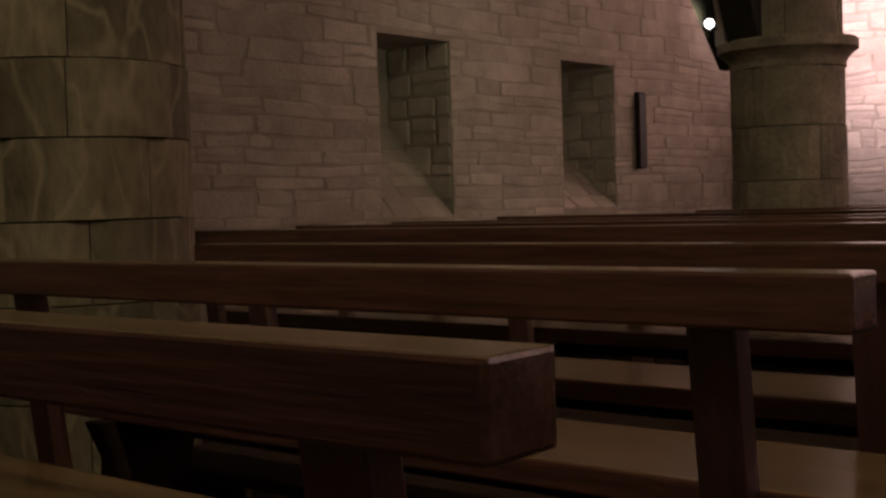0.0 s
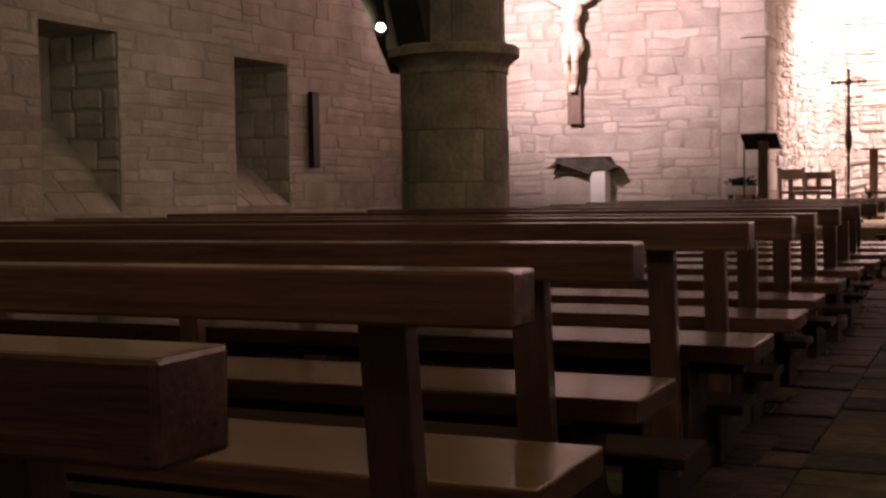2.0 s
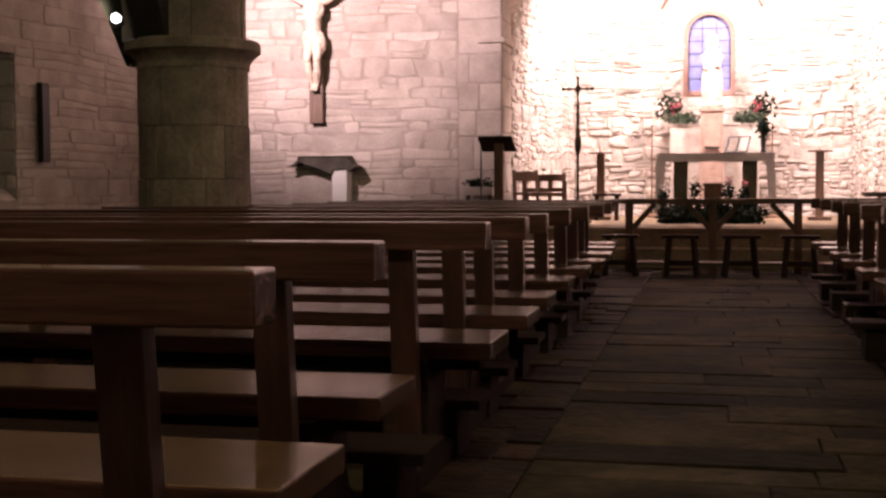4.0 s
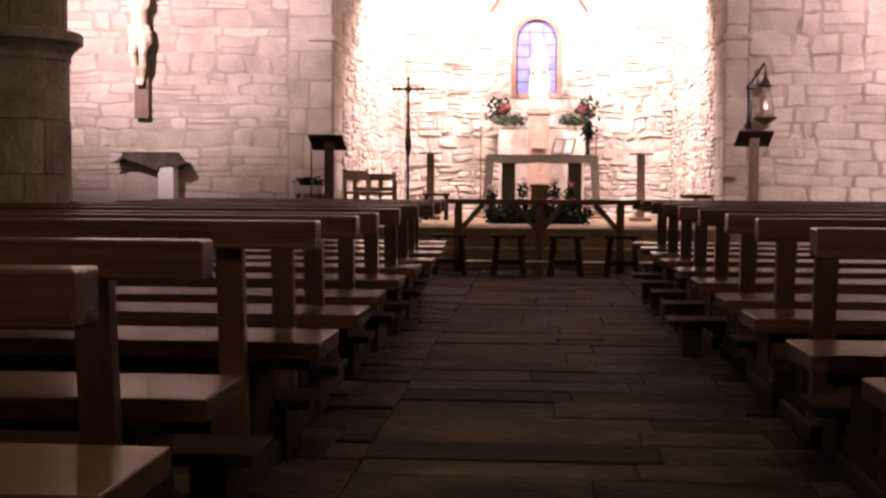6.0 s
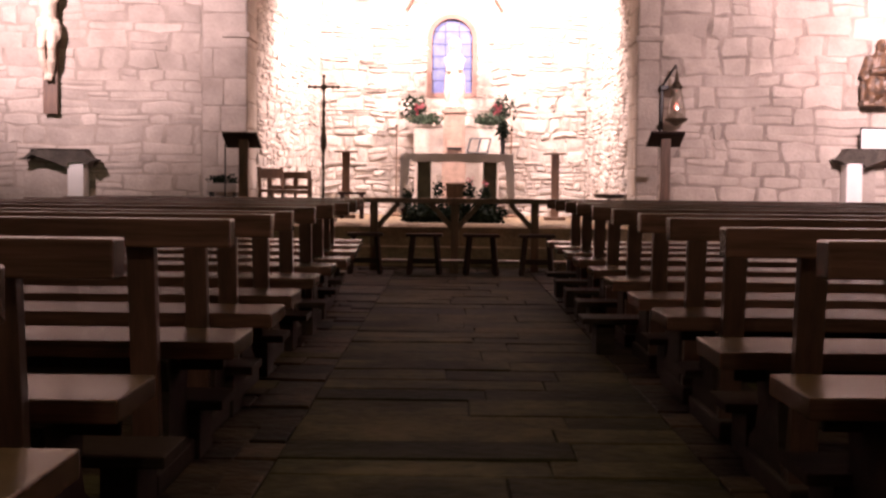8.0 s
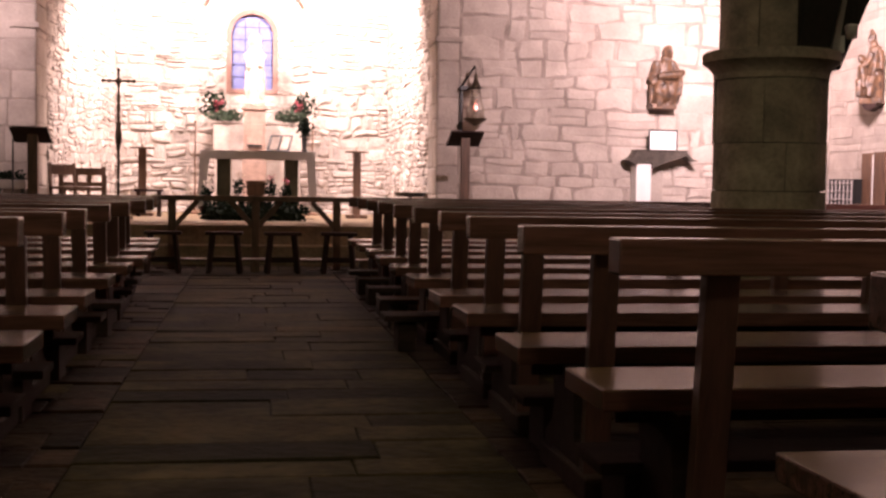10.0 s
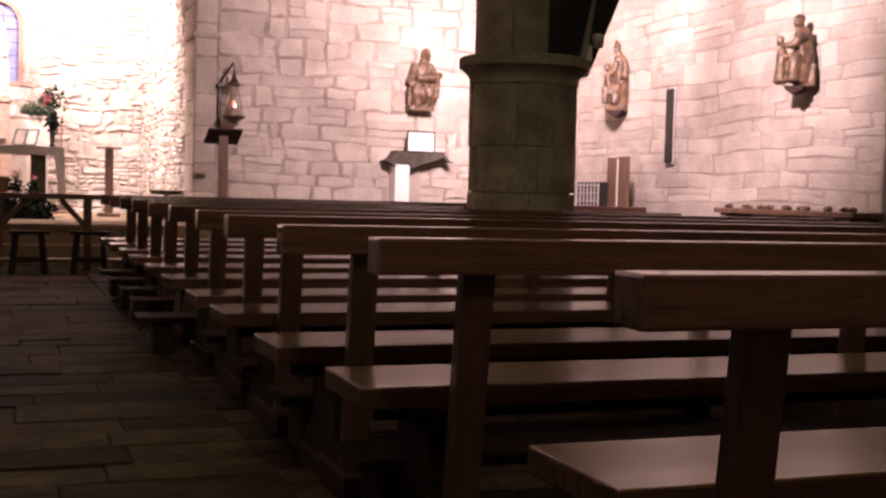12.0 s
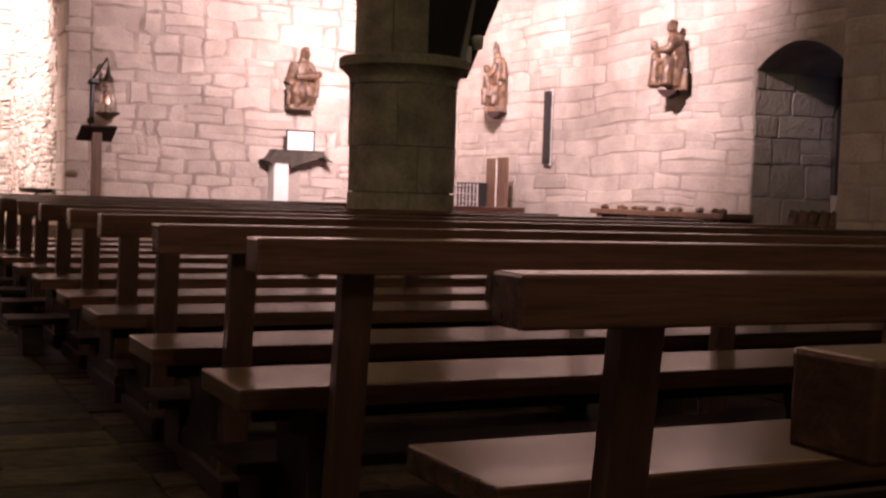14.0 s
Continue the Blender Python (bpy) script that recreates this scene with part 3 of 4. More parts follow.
part("kneeling_board", box(-1.38, 1.5, -0.42, -0.16, 0.11, 0.145, 0.006), OAK, rail)
for x in (-1.2, 0.06, 1.3):
    part("block", box(x - 0.05, x + 0.05, -0.40, -0.18, 0, 0.11, 0.004), OAK, rail)

altar = thing("altar_table", (0.11, 18.5, PLATFORM), "altar table on two thick legs", "altar")
part("tabletop", box(-0.80, 0.80, -0.40, 0.40, 0.89, 0.985, 0.008), OAK, altar)
for x in (-0.50, 0.50):
    part("leg", box(x - 0.10, x + 0.10, -0.25, 0.25, 0, 0.89, 0.01), GREENCLOTH, altar, "leg wrapped in dark green cloth")
cloth = thing("altar_cloth", (0.11, 18.5, PLATFORM + 0.03), "white linen cloth hanging over the altar ends", "cloth")
part("top_sheet", box(-0.82, 0.82, -0.43, 0.43, 0.956, 0.966, 0.003), CLOTH, cloth)
bm = bmesh.new()
fold = [(-0.82 + 1.64 * k / 40, 0.006 * math.sin(k * 1.1), 0.845 + 0.004 * math.sin(k * 0.7)) for k in range(41)]
fr = [[bm.verts.new((x, y, z)) for x, y, z in ((a, -0.430 + w, b), (a, -0.438 + w, b), (a, -0.438, 0.967), (a, -0.430, 0.967))] for a, w, b in fold]
for p, q in zip(fr, fr[1:]):
    for i in range(4):
        bm.faces.new((p[i], q[i], q[(i + 1) % 4], p[(i + 1) % 4]))
part("front_drop", bm, CLOTH, cloth)
for s in (-1, 1):
    bm = bmesh.new()
    for k in range(14):
        y0 = -0.43 + 0.86 * k / 14
        d = 0.014 * math.sin(k * 1.5)
        m = [(s * 0.822, 0.964), (s * 0.835, 0.964), (s * (0.865 + d), 0.10), (s * (0.852 + d), 0.10)]
        prism(m, y0, y0 + 0.86 / 14, bm)
    part("side_drop", bm, CLOTH, cloth)

for s in (-1, 1):
    part("corner_fold", prism([(s * 0.70, 0.86), (s * 0.826, 0.86), (s * 0.87, 0.08), (s * 0.775, 0.08)], -0.437, -0.427), CLOTH, cloth)

bk = thing("book_stand", (0.41, 18.3, PLATFORM + 0.997), "open black metal book stand on the altar", "book stand")
TILT_B = pose(0.0, 0, 0.02, 62, 0, -28)
for x in (-0.17, 0.0, 0.17):
    part("upright_bar", box(x - 0.016, x + 0.016, 0, 0.235, 0, 0.012, m=TILT_B), BLACK, bk)
for v in (-0.012, 0.235):
    part("cross_bar", box(-0.182, 0.182, v, v + 0.018, 0.0005, 0.0125, m=TILT_B), BLACK, bk)
part("foot_plate", box(-0.16, 0.16, 0.0, 0.16, 0.0, 0.012), BLACK, bk)

vs = thing("altar_vase", (0.80, 18.5, PLATFORM + 0.997), "dark slender vase with green leaves on the altar", "vase")
vase = part("vase", lathe([(0.035, 0), (0.045, 0.02), (0.028, 0.06), (0.04, 0.18), (0.03, 0.24), (0.042, 0.26)], 16), BLACK, vs, smooth=True)
part("leaves", leaf_cluster(bmesh.new(), (0, 0, 0.36), (0.11, 0.11, 0.17), 260, 0.055, 5), DARKLEAF, vase)

box_ob = thing("wooden_crate", (0.08, 18.15, PLATFORM), "small brown wooden box under the altar", "box")
part("body", box(-0.13, 0.13, -0.12, 0.12, 0, 0.52, 0.008), OAK, box_ob)
part("lid", box(-0.145, 0.145, -0.135, 0.135, 0.52, 0.56, 0.006), OAK, box_ob)
for k, (x, h) in enumerate(((-0.17, 0.64), (0.30, 0.60), (-0.62, 0.5), (0.52, 0.56))):
    pl = thing("potted_plant", (x, 17.95, PLATFORM), "potted flowering plant with loose stems below the altar", "plant", "plants below the altar")
    pot = part("pot", lathe([(0.07, 0), (0.10, 0.16), (0.105, 0.18), (0.09, 0.18)], 16), DARKWOOD, pl, smooth=True)
    part("leaves", leaf_cluster(bmesh.new(), (0, 0, h - 0.18), (0.09, 0.08, 0.18), 130, 0.05, 30 + k), DARKLEAF, pot)
    part("blossoms", leaf_cluster(bmesh.new(), (0, -0.03, h), (0.08, 0.06, 0.07), 30, 0.035, 60 + k), RED if k % 2 else PALE, pot)
for k, (x, w) in enumerate(((-0.32, 0.36), (0.45, 0.40), (0.07, 0.3))):
    sh = thing("floor_greenery", (x, 17.2, PLATFORM), "low spreading mound of dark green branches before the altar", "plant", "greenery before the altar")
    part("foliage", leaf_cluster(bmesh.new(), (0, 0, 0.10), (w, 0.2, 0.20), 700, 0.07, 80 + k), DARKLEAF, sh)
    part("base", blob(bmesh.new(), (0, 0, 0.09), (w * 0.8, 0.16, 0.10), 3, 0.4, seed=k), DARKLEAF, sh)

ped = thing("statue_pedestal", (0.065, 20.62, PLATFORM), "tall tan stone pedestal with a recessed panel", "pedestal")
part("plinth", box(-0.20, 0.20, -0.17, 0.19, 0, 0.90, 0.015), TAN, ped)
part("shaft", box(-0.18, 0.18, -0.16, 0.16, 0.90, 1.74, 0.012), TAN, ped)
panel = part("panel", box(-0.125, 0.135, -0.175, -0.155, 1.16, 1.50, 0.006), TAN, ped)
part("ledge", box(-0.11, 0.12, -0.20, -0.176, 1.13, 1.16, 0.004), BLACK, panel)
part("cap", box(-0.21, 0.21, -0.19, 0.19, 1.74, 1.80, 0.01), TAN, ped)

bm = bmesh.new()
lathe([(0.15, 0), (0.17, 0.05), (0.15, 0.10), (0.17, 0.3), (0.16, 0.55), (0.125, 0.72), (0.14, 0.84), (0.105, 0.95), (0.045, 1.0)], 24, bm)
blob(bm, (0, -0.01, 1.09), (0.075, 0.085, 0.105), 3, 0.1)
blob(bm, (0, 0.02, 1.08), (0.11, 0.10, 0.15), 3, 0.15, seed=2)
limb(bm, (-0.115, -0.02, 0.86), (-0.10, -0.16, 0.62), 0.06, 0.045)
limb(bm, (0.115, -0.02, 0.86), (0.09, -0.16, 0.66), 0.06, 0.045)
for v in bm.verts:
    k = 0.018 * math.sin(math.atan2(v.co.y, v.co.x) * 9 + v.co.z * 3) if v.co.z < 0.9 else 0
    v.co.x += k * v.co.x / 0.18
    v.co.y += k * v.co.y / 0.18
st = part("statue", bm, PALE, smooth=True)
st.matrix_basis = pose(0.065, 20.62, PLATFORM + 1.8)
unify(st, 0.014)
tagged(st, "pale robed standing statue on the pedestal before the window", "statue")

ra = thing("rear_altar", (0.12, 21.05, PLATFORM), "pale plastered rear altar block against the sanctuary wall", "altar")
part("base", box(-0.72, 0.72, -0.22, 0.38, 0, 0.93, 0.015), STONE, ra, "bare stone base")
part("block", box(-0.74, 0.74, -0.24, 0.38, 0.93, 1.52, 0.015), RUBBLE_MORTAR, ra)
part("ledge", box(-0.76, 0.76, -0.26, 0.38, 1.52, 1.56, 0.012), RUBBLE_MORTAR, ra)
hood = thing("window_hood", (0.05, APSE_END, 4.5), "small brown wooden hood above the arched window", "hood")
part("board", box(-0.62, 0.62, -0.30, -0.06, 0.0, 0.05, 0.006), OAK, hood)
for q in (-1, 1):
    part("strut", beam((q * 0.84, -0.07, -0.46), (q * 0.55, -0.16, 0.0), 0.045, 0.045), OAK, hood)
for s, x in ((-1, -0.42), (1, 0.68)):
    fl = thing("flower_arrangement", (x, 20.92, PLATFORM + 1.56), "drooping arrangement of red flowers and green leaves", "flowers", "flowers beside the statue")
    part("bowl", lathe([(0.06, 0), (0.07, 0.01), (0.10, 0.06), (0.09, 0.06)], 16), DARKWOOD, fl, smooth=True)
    part("leaves", leaf_cluster(leaf_cluster(bmesh.new(), (0, -0.08, 0.08), (0.30, 0.13, 0.11), 420, 0.06, 7 + s), (s * 0.15, 0, 0.26), (0.15, 0.1, 0.22), 240, 0.055, 17 + s), LEAF, fl)
    part("sprays", leaf_cluster(bmesh.new(), (s * 0.22, 0, 0.28), (0.27, 0.12, 0.26), 110, 0.075, 27 + s), DARKLEAF, fl)
    bm = bmesh.new()
    for k in range(6):
        rn = random.Random(k + 5 * s)
        leaf_cluster(bm, (s * 0.12 + rn.uniform(-0.07, 0.07), -0.1, 0.26 + rn.uniform(-0.1, 0.08)), (0.035, 0.035, 0.035), 26, 0.03, k)
    part("blossoms", bm, RED, fl, "red blossoms")
for x in (-0.90, 1.03):
    tc = thing("tall_candlestick", (x, 20.5, PLATFORM), "slender tall candlestick beside the rear altar", "candlestick", "tall candlesticks")
    part("foot", lathe([(0.13, 0), (0.13, 0.02), (0.03, 0.06)], 16), OAK, tc)
    part("stem", lathe([(0.016, 0.05), (0.014, 0.8), (0.022, 0.82), (0.014, 0.84), (0.012, 1.5), (0.03, 1.53)], 12), OAK, tc)
    part("candle", lathe([(0.014, 1.53), (0.014, 1.8), (0.004, 1.81)], 10), PALE, tc)

for x in (-1.62, 1.645):
    cs = thing("candle_stand", (x, 19.0, PLATFORM), "brown wooden candle stand with a flat tray", "candle stand", "candle stands")
    part("post", box(-0.06, 0.06, -0.05, 0.05, 0.02, 1.02, 0.005), OAK, cs)
    tray = part("tray", box(-0.18, 0.18, -0.12, 0.12, 1.02, 1.045, 0.004), OAK, cs)
    part("base", box(-0.16, 0.16, -0.14, 0.14, 0, 0.05, 0.006), OAK, cs)
    part("candle", lathe([(0.025, 1.045), (0.025, 1.11), (0.005, 1.12)], 12), PALE, tray)
lowt = thing("low_bench", (-1.5, 18.7, PLATFORM), "small dark bench beside the candle stand", "bench")
part("seat", box(-0.21, 0.21, -0.12, 0.12, 0.37, 0.41, 0.006), DARKWOOD, lowt)
for x in (-0.15, 0.15):
    part("leg", box(x - 0.03, x + 0.03, -0.09, 0.09, 0, 0.37, 0.004), DARKWOOD, lowt)

cr = thing("processional_cross", (-1.82, 17.5, PLATFORM), "tall dark bronze processional cross on a turned staff", "cross")
part("foot", lathe([(0.2, 0), (0.2, 0.03), (0.06, 0.07), (0.025, 0.14)], 20), BRONZE, cr, smooth=True)
prof = [(0.022, 0.12), (0.018, 0.5), (0.018, 0.95), (0.03, 1.0), (0.045, 1.06), (0.05, 1.18), (0.03, 1.27), (0.042, 1.32), (0.02, 1.36), (0.03, 1.42), (0.018, 1.47), (0.03, 1.54), (0.018, 1.60), (0.027, 1.68), (0.016, 1.74), (0.016, 1.84)]
part("staff", lathe(prof, 16), BRONZE, cr, smooth=True)
bm = bmesh.new()
limb(bm, (-0.205, 0, 1.915), (0.205, 0, 1.915), 0.017, 0.017)
limb(bm, (0, 0, 1.82), (0, 0, 2.06), 0.02, 0.014)
for p in ((-0.21, 0, 1.915), (0.21, 0, 1.915), (0, 0, 2.07), (-0.13, 0, 1.915), (0.13, 0, 1.915)):
    blob(bm, p, (0.026, 0.02, 0.03), 2)
blob(bm, (0, 0, 1.915), (0.05, 0.025, 0.05), 2, 0.2)
part("cross", bm, BRONZE, cr, smooth=True)

ch = thing("altar_chair", (-2.33, 17.7, PLATFORM), "light brown wooden armchair with an open slatted back", "chair", turn=8)
part("seat", box(-0.30, 0.30, -0.26, 0.24, 0.38, 0.43, 0.006), OAK, ch)
for x in (-0.29, 0.29):
    part("back_post", beam((x, 0.24, 0), (x, 0.30, 0.72), 0.06, 0.06), OAK, ch)
    part("front_leg", box(x - 0.03, x + 0.03, -0.26, -0.20, 0, 0.58, 0.004), OAK, ch)
    part("armrest", box(x - 0.035, x + 0.035, -0.28, 0.27, 0.56, 0.60, 0.006), OAK, ch)
part("top_slat", box(-0.27, 0.27, 0.262, 0.30, 0.60, 0.70, 0.004), OAK, ch)
part("bottom_slat", box(-0.27, 0.27, 0.255, 0.285, 0.44, 0.50, 0.004), OAK, ch)
for x in (-0.09, 0.09):
    part("back_slat", box(x - 0.035, x + 0.035, 0.262, 0.285, 0.50, 0.60, 0.002), OAK, ch)
seat2 = thing("side_chair", (-2.43, 17.25, PLATFORM), "light brown wooden chair with a leaning back", "chair", turn=35)
part("seat", box(-0.2, 0.2, -0.2, 0.2, 0.40, 0.44, 0.006), OAK, seat2)
for x in (-0.18, 0.18):
    part("back_post", beam((x, 0.18, 0), (x, 0.26, 0.76), 0.04, 0.04), OAK, seat2)
    part("leg", box(x - 0.02, x + 0.02, -0.19, -0.15, 0, 0.4, 0.003), OAK, seat2)
part("back_slat", box(-0.17, 0.17, 0.235, 0.255, 0.60, 0.74, 0.003), OAK, seat2)


def lectern(x, top, w, post_dx, label):
    le = thing("lectern", (x, 15.7, PLATFORM), label, "lectern", "lecterns beside the opening")
    h = top - PLATFORM
    part("post", box(post_dx - 0.06, post_dx + 0.06, -0.05, 0.05, 0.04, h - 0.06, 0.005), OAK, le)
    part("foot", box(post_dx - 0.18, post_dx + 0.18, -0.16, 0.16, 0, 0.04, 0.006), OAK, le)
    desk = part("desk", box(-w / 2, w / 2, -0.20, 0.20, -0.015, 0.015, 0.004, pose(0, 0, h - 0.075, -24, 0, 0)), DARKWOOD, le, "dark slanted reading desk")
    part("ledge", box(-w / 2, w / 2, 0.195, 0.215, -0.01, 0.05, 0.003, pose(0, 0, h - 0.075, -24, 0, 0)), DARKWOOD, desk)
    return le


lectern(-2.69, 1.63, 0.445, 0.028, "dark wooden lectern with a slanted desk beside the sanctuary opening")
lectern(2.775, 1.70, 0.435, 0.0, "dark wooden lectern with a slanted desk under the hanging lantern")
ms = thing("thin_stand", (-3.05, 16.5, PLATFORM), "thin black upright stand beside the lectern", "stand")
part("rod", lathe([(0.012, 0.02), (0.010, 1.06)], 10), BLACK, ms)
part("foot", lathe([(0.12, 0), (0.12, 0.02), (0.02, 0.035)], 16), BLACK, ms)
pt = thing("planter", (-3.13, 16.75, PLATFORM), "wide grey planter with low trailing leaves", "planter")
part("trough", box(-0.20, 0.22, -0.12, 0.12, 0.40, 0.52, 0.012), GREYBOX, pt)
for x in (-0.15, 0.17):
    part("leg", box(x - 0.02, x + 0.02, -0.08, 0.08, 0, 0.40, 0.003), BLACK, pt)
part("leaves", leaf_cluster(bmesh.new(), (0, 0, 0.56), (0.22, 0.12, 0.08), 260, 0.05, 91), DARKLEAF, pt)
tr = thing("black_tray_table", (2.35, 17.9, PLATFORM), "low table with a flat black tray", "table")
part("tray", lathe([(0.05, 0.355), (0.2, 0.36), (0.25, 0.42), (0.23, 0.42), (0.19, 0.375)], 20), BLACK, tr)
part("column", lathe([(0.16, 0), (0.15, 0.02), (0.035, 0.05), (0.03, 0.35), (0.09, 0.36)], 16), DARKWOOD, tr)

br = thing("lantern_bracket", (2.95, END - 0.03, 2.05), "dark iron wall bracket carrying the lantern", "bracket")
part("upright", box(-0.035, 0.005, -0.03, 0.025, -0.35, 0.36, 0.004), BLACK, br)
part("foot_block", box(-0.05, 0.06, -0.10, 0.025, 0.30, 0.36, 0.004), BLACK, br)
part("arm", beam((-0.01, -0.02, 0.36), (0.13, -0.24, 0.63), 0.022, 0.022), BLACK, br)
part("hook", beam((0.13, -0.24, 0.62), (0.14, -0.26, 0.55), 0.012, 0.012), BLACK, br)
ln = thing("hanging_lantern", (3.09, END - 0.29, 1.86), "sanctuary lantern of glass and dark metal with a red light", "lantern")
part("bowl", lathe([(0.02, -0.02), (0.05, 0.0), (0.15, 0.06), (0.17, 0.09), (0.155, 0.09), (0.05, 0.03)], 20), BRONZE, ln, smooth=True)
part("glass", lathe([(0.12, 0.09), (0.125, 0.2), (0.085, 0.36), (0.06, 0.5), (0.056, 0.5), (0.08, 0.36), (0.12, 0.2), (0.115, 0.095)], 20), GLASS, ln, smooth=True)
part("cap", lathe([(0.09, 0.5), (0.07, 0.54), (0.035, 0.60), (0.02, 0.68), (0.006, 0.74)], 16), BRONZE, ln, smooth=True)
for k in range(4):
    a = math.pi / 4 + k * math.pi / 2
    part("chain", beam((0.15 * math.cos(a), 0.15 * math.sin(a), 0.08), (0.07 * math.cos(a), 0.07 * math.sin(a), 0.52), 0.005, 0.005, 0), BRONZE, ln)
wick = part("candle", lathe([(0.035, 0.06), (0.035, 0.20)], 12), PALE, ln)
part("flame", lathe([(0.012, 0.20), (0.026, 0.235), (0.016, 0.27), (0.004, 0.30)], 12), FLAME, wick, "small glowing red light")

# ---- end walls: crucifix, shelves, sign, statues ----
cx = thing("wall_cross", (-5.55, END, 0), "tall brown wooden cross fixed on the end wall", "cross")
part("upright", box(-0.10, 0.10, -0.12, -0.035, 1.93, 4.75, 0.005), OAK, cx)
part("crossbar", box(-0.95, 0.95, -0.115, -0.04, 3.90, 4.06, 0.005), OAK, cx)
bm = bmesh.new()
for q in (-1, 1):
    limb(bm, (q * 0.030, -0.10, -0.07), (q * 0.030, -0.03, 0.02), 0.026, 0.036)
    limb(bm, (q * 0.030, -0.03, 0.02), (q * 0.062, -0.12, 0.20), 0.034, 0.058)
    limb(bm, (q * 0.062, -0.12, 0.20), (q * 0.072, -0.16, 0.36), 0.056, 0.052)
    blob(bm, (q * 0.072, -0.17, 0.37), (0.054, 0.055, 0.06), 2)
    limb(bm, (q * 0.072, -0.16, 0.37), (q * 0.072, -0.06, 0.70), 0.058, 0.088)
    limb(bm, (q * 0.15, -0.05, 1.20), (q * 0.46, -0.01, 1.36), 0.058, 0.044)
    limb(bm, (q * 0.46, -0.01, 1.36), (q * 0.80, 0.02, 1.52), 0.042, 0.030)
    blob(bm, (q * 0.83, 0.02, 1.54), (0.055, 0.025, 0.035), 2)
blob(bm, (0.0, -0.07, 0.70), (0.155, 0.11, 0.12), 3, 0.35, seed=4)
blob(bm, (0.13, -0.07, 0.60), (0.05, 0.06, 0.14), 3, 0.35, seed=6)
limb(bm, (0.0, -0.06, 0.72), (0.0, -0.08, 0.98), 0.105, 0.115, 14)
blob(bm, (0.0, -0.09, 1.08), (0.165, 0.105, 0.16), 3, 0.12)
blob(bm, (0.0, -0.06, 1.19), (0.17, 0.08, 0.06), 3, 0.1)
limb(bm, (0.0, -0.07, 1.2), (0.03, -0.11, 1.34), 0.06, 0.05)
blob(bm, (0.05, -0.14, 1.42), (0.08, 0.09, 0.115), 3, 0.15)
fg = part("crucifix_figure", bm, FLESH, smooth=True)
fg.matrix_basis = pose(-5.55, END - 0.12, 2.46)
unify(fg, 0.010)
tagged(fg, "carved pale figure on the wall cross", "statue")


def wall_shelf(x, top, px, label):
    w = thing("wall_shelf", (x, END, 0), label, "shelf", "shelves on the end walls")
    f = 1 if px < 0 else -1
    # outline joins the ledge's shaded front and its cast shadow in one solid
    out = [(-0.36, 0), (0.36, 0), (0.39, -0.05), (0.45, -0.10), (0.53, -0.135), (0.43, -0.13), (0.35, -0.065), (0.24, -0.11), (0.10, -0.15), (-0.03, -0.20), (-0.13, -0.245), (-0.155, -0.175), (-0.34, -0.165), (-0.40, -0.21), (-0.45, -0.16), (-0.53, -0.135), (-0.44, -0.10), (-0.40, -0.05)]
    part("top", prism([(f * a, top + b) for a, b in out], -0.34, -0.034), LEDGE, w, "stone ledge shaped and darkened as its shaded front and cast shadow")
    part("lip", box(-0.37, 0.37, -0.36, -0.034, top, top + 0.018, 0.006), LEDGE, w)
    part("support", box(px - 0.11, px + 0.11, -0.30, -0.034, 0.1, top - 0.172, 0.008), WHITE, w, "white painted support")
    a, b = (-0.53, px - 0.115) if px > 0 else (px + 0.115, 0.10)
    part("side_block", box(a, b, -0.10, -0.034, 0.1, top - 0.26, 0.012), STONE, w)
    part("plinth", box(-0.53, 0.53, -0.34, -0.034, 0.0, 0.1, 0.01), STONE, w)
    return w


wall_shelf(-5.39, 1.43, 0.24, "dark stone shelf, shadow shape included, on a white support at the end wall")
wall_shelf(5.81, 1.545, -0.26, "dark stone shelf, shadow shape included, on a white support under the framed sign")
sg = thing("framed_sign", (5.84, END - 0.25, 1.545), "blank white notice in a thin dark frame standing on the shelf", "sign", turn=0)
part("sheet", box(-0.195, 0.195, -0.006, 0.006, 0.025, 0.285), PAPER, sg)
bm = bmesh.new()
add_box(bm, -0.215, 0.215, -0.012, 0.012, 0.0, 0.022)
add_box(bm, -0.215, 0.215, -0.012, 0.012, 0.288, 0.31)
add_box(bm, -0.215, -0.197, -0.012, 0.012, 0.022, 0.288)
add_box(bm, 0.197, 0.215, -0.012, 0.012, 0.022, 0.288)
part("frame", bm, BLACK, sg)


def carved_figure(at, face, limbs, lumps, seat, seed, label):
    """A carved figure as one plain mesh: limbs (from, to, radii), lumps (centre, size) and the block it sits on."""
    bm = bmesh.new()
    for p, q, r0, r1 in limbs:
        limb(bm, p, q, r0, r1, 14)
    for k, (c, r) in enumerate(lumps):
        blob(bm, c, r, 3, 0.14, seed=seed + k)
    add_box(bm, *seat)
    for v in bm.verts:
        v.co.y += 0.010 * math.sin(v.co.x * 46 + v.co.z * 13 + seed)
        v.co.x += 0.006 * math.sin(v.co.z * 31 + seed)
    ob = part("statue", bm, WALNUT, smooth=True)
    ob.matrix_basis = pose(*at, 0, 0, face)
    unify(ob, 0.0085)
    return tagged(ob, label, "statue", "carved figures on the walls")


def corbel(at, face, w, drop):
    # added dark wedge in place of the shadow below the figure
    c = part("corbel", prism([(-w, 0), (w, 0), (w * 0.9, -drop * 0.4), (w * 0.1, -drop), (-w * 0.3, -drop), (-w * 0.8, -drop * 0.5)], -0.12, 0.20), DARKWOOD)
    c.matrix_basis = pose(*at, 0, 0, face)
    tagged(c, "dark corbel added in place of the shadow under a carved figure", "corbel", "figure corbels")


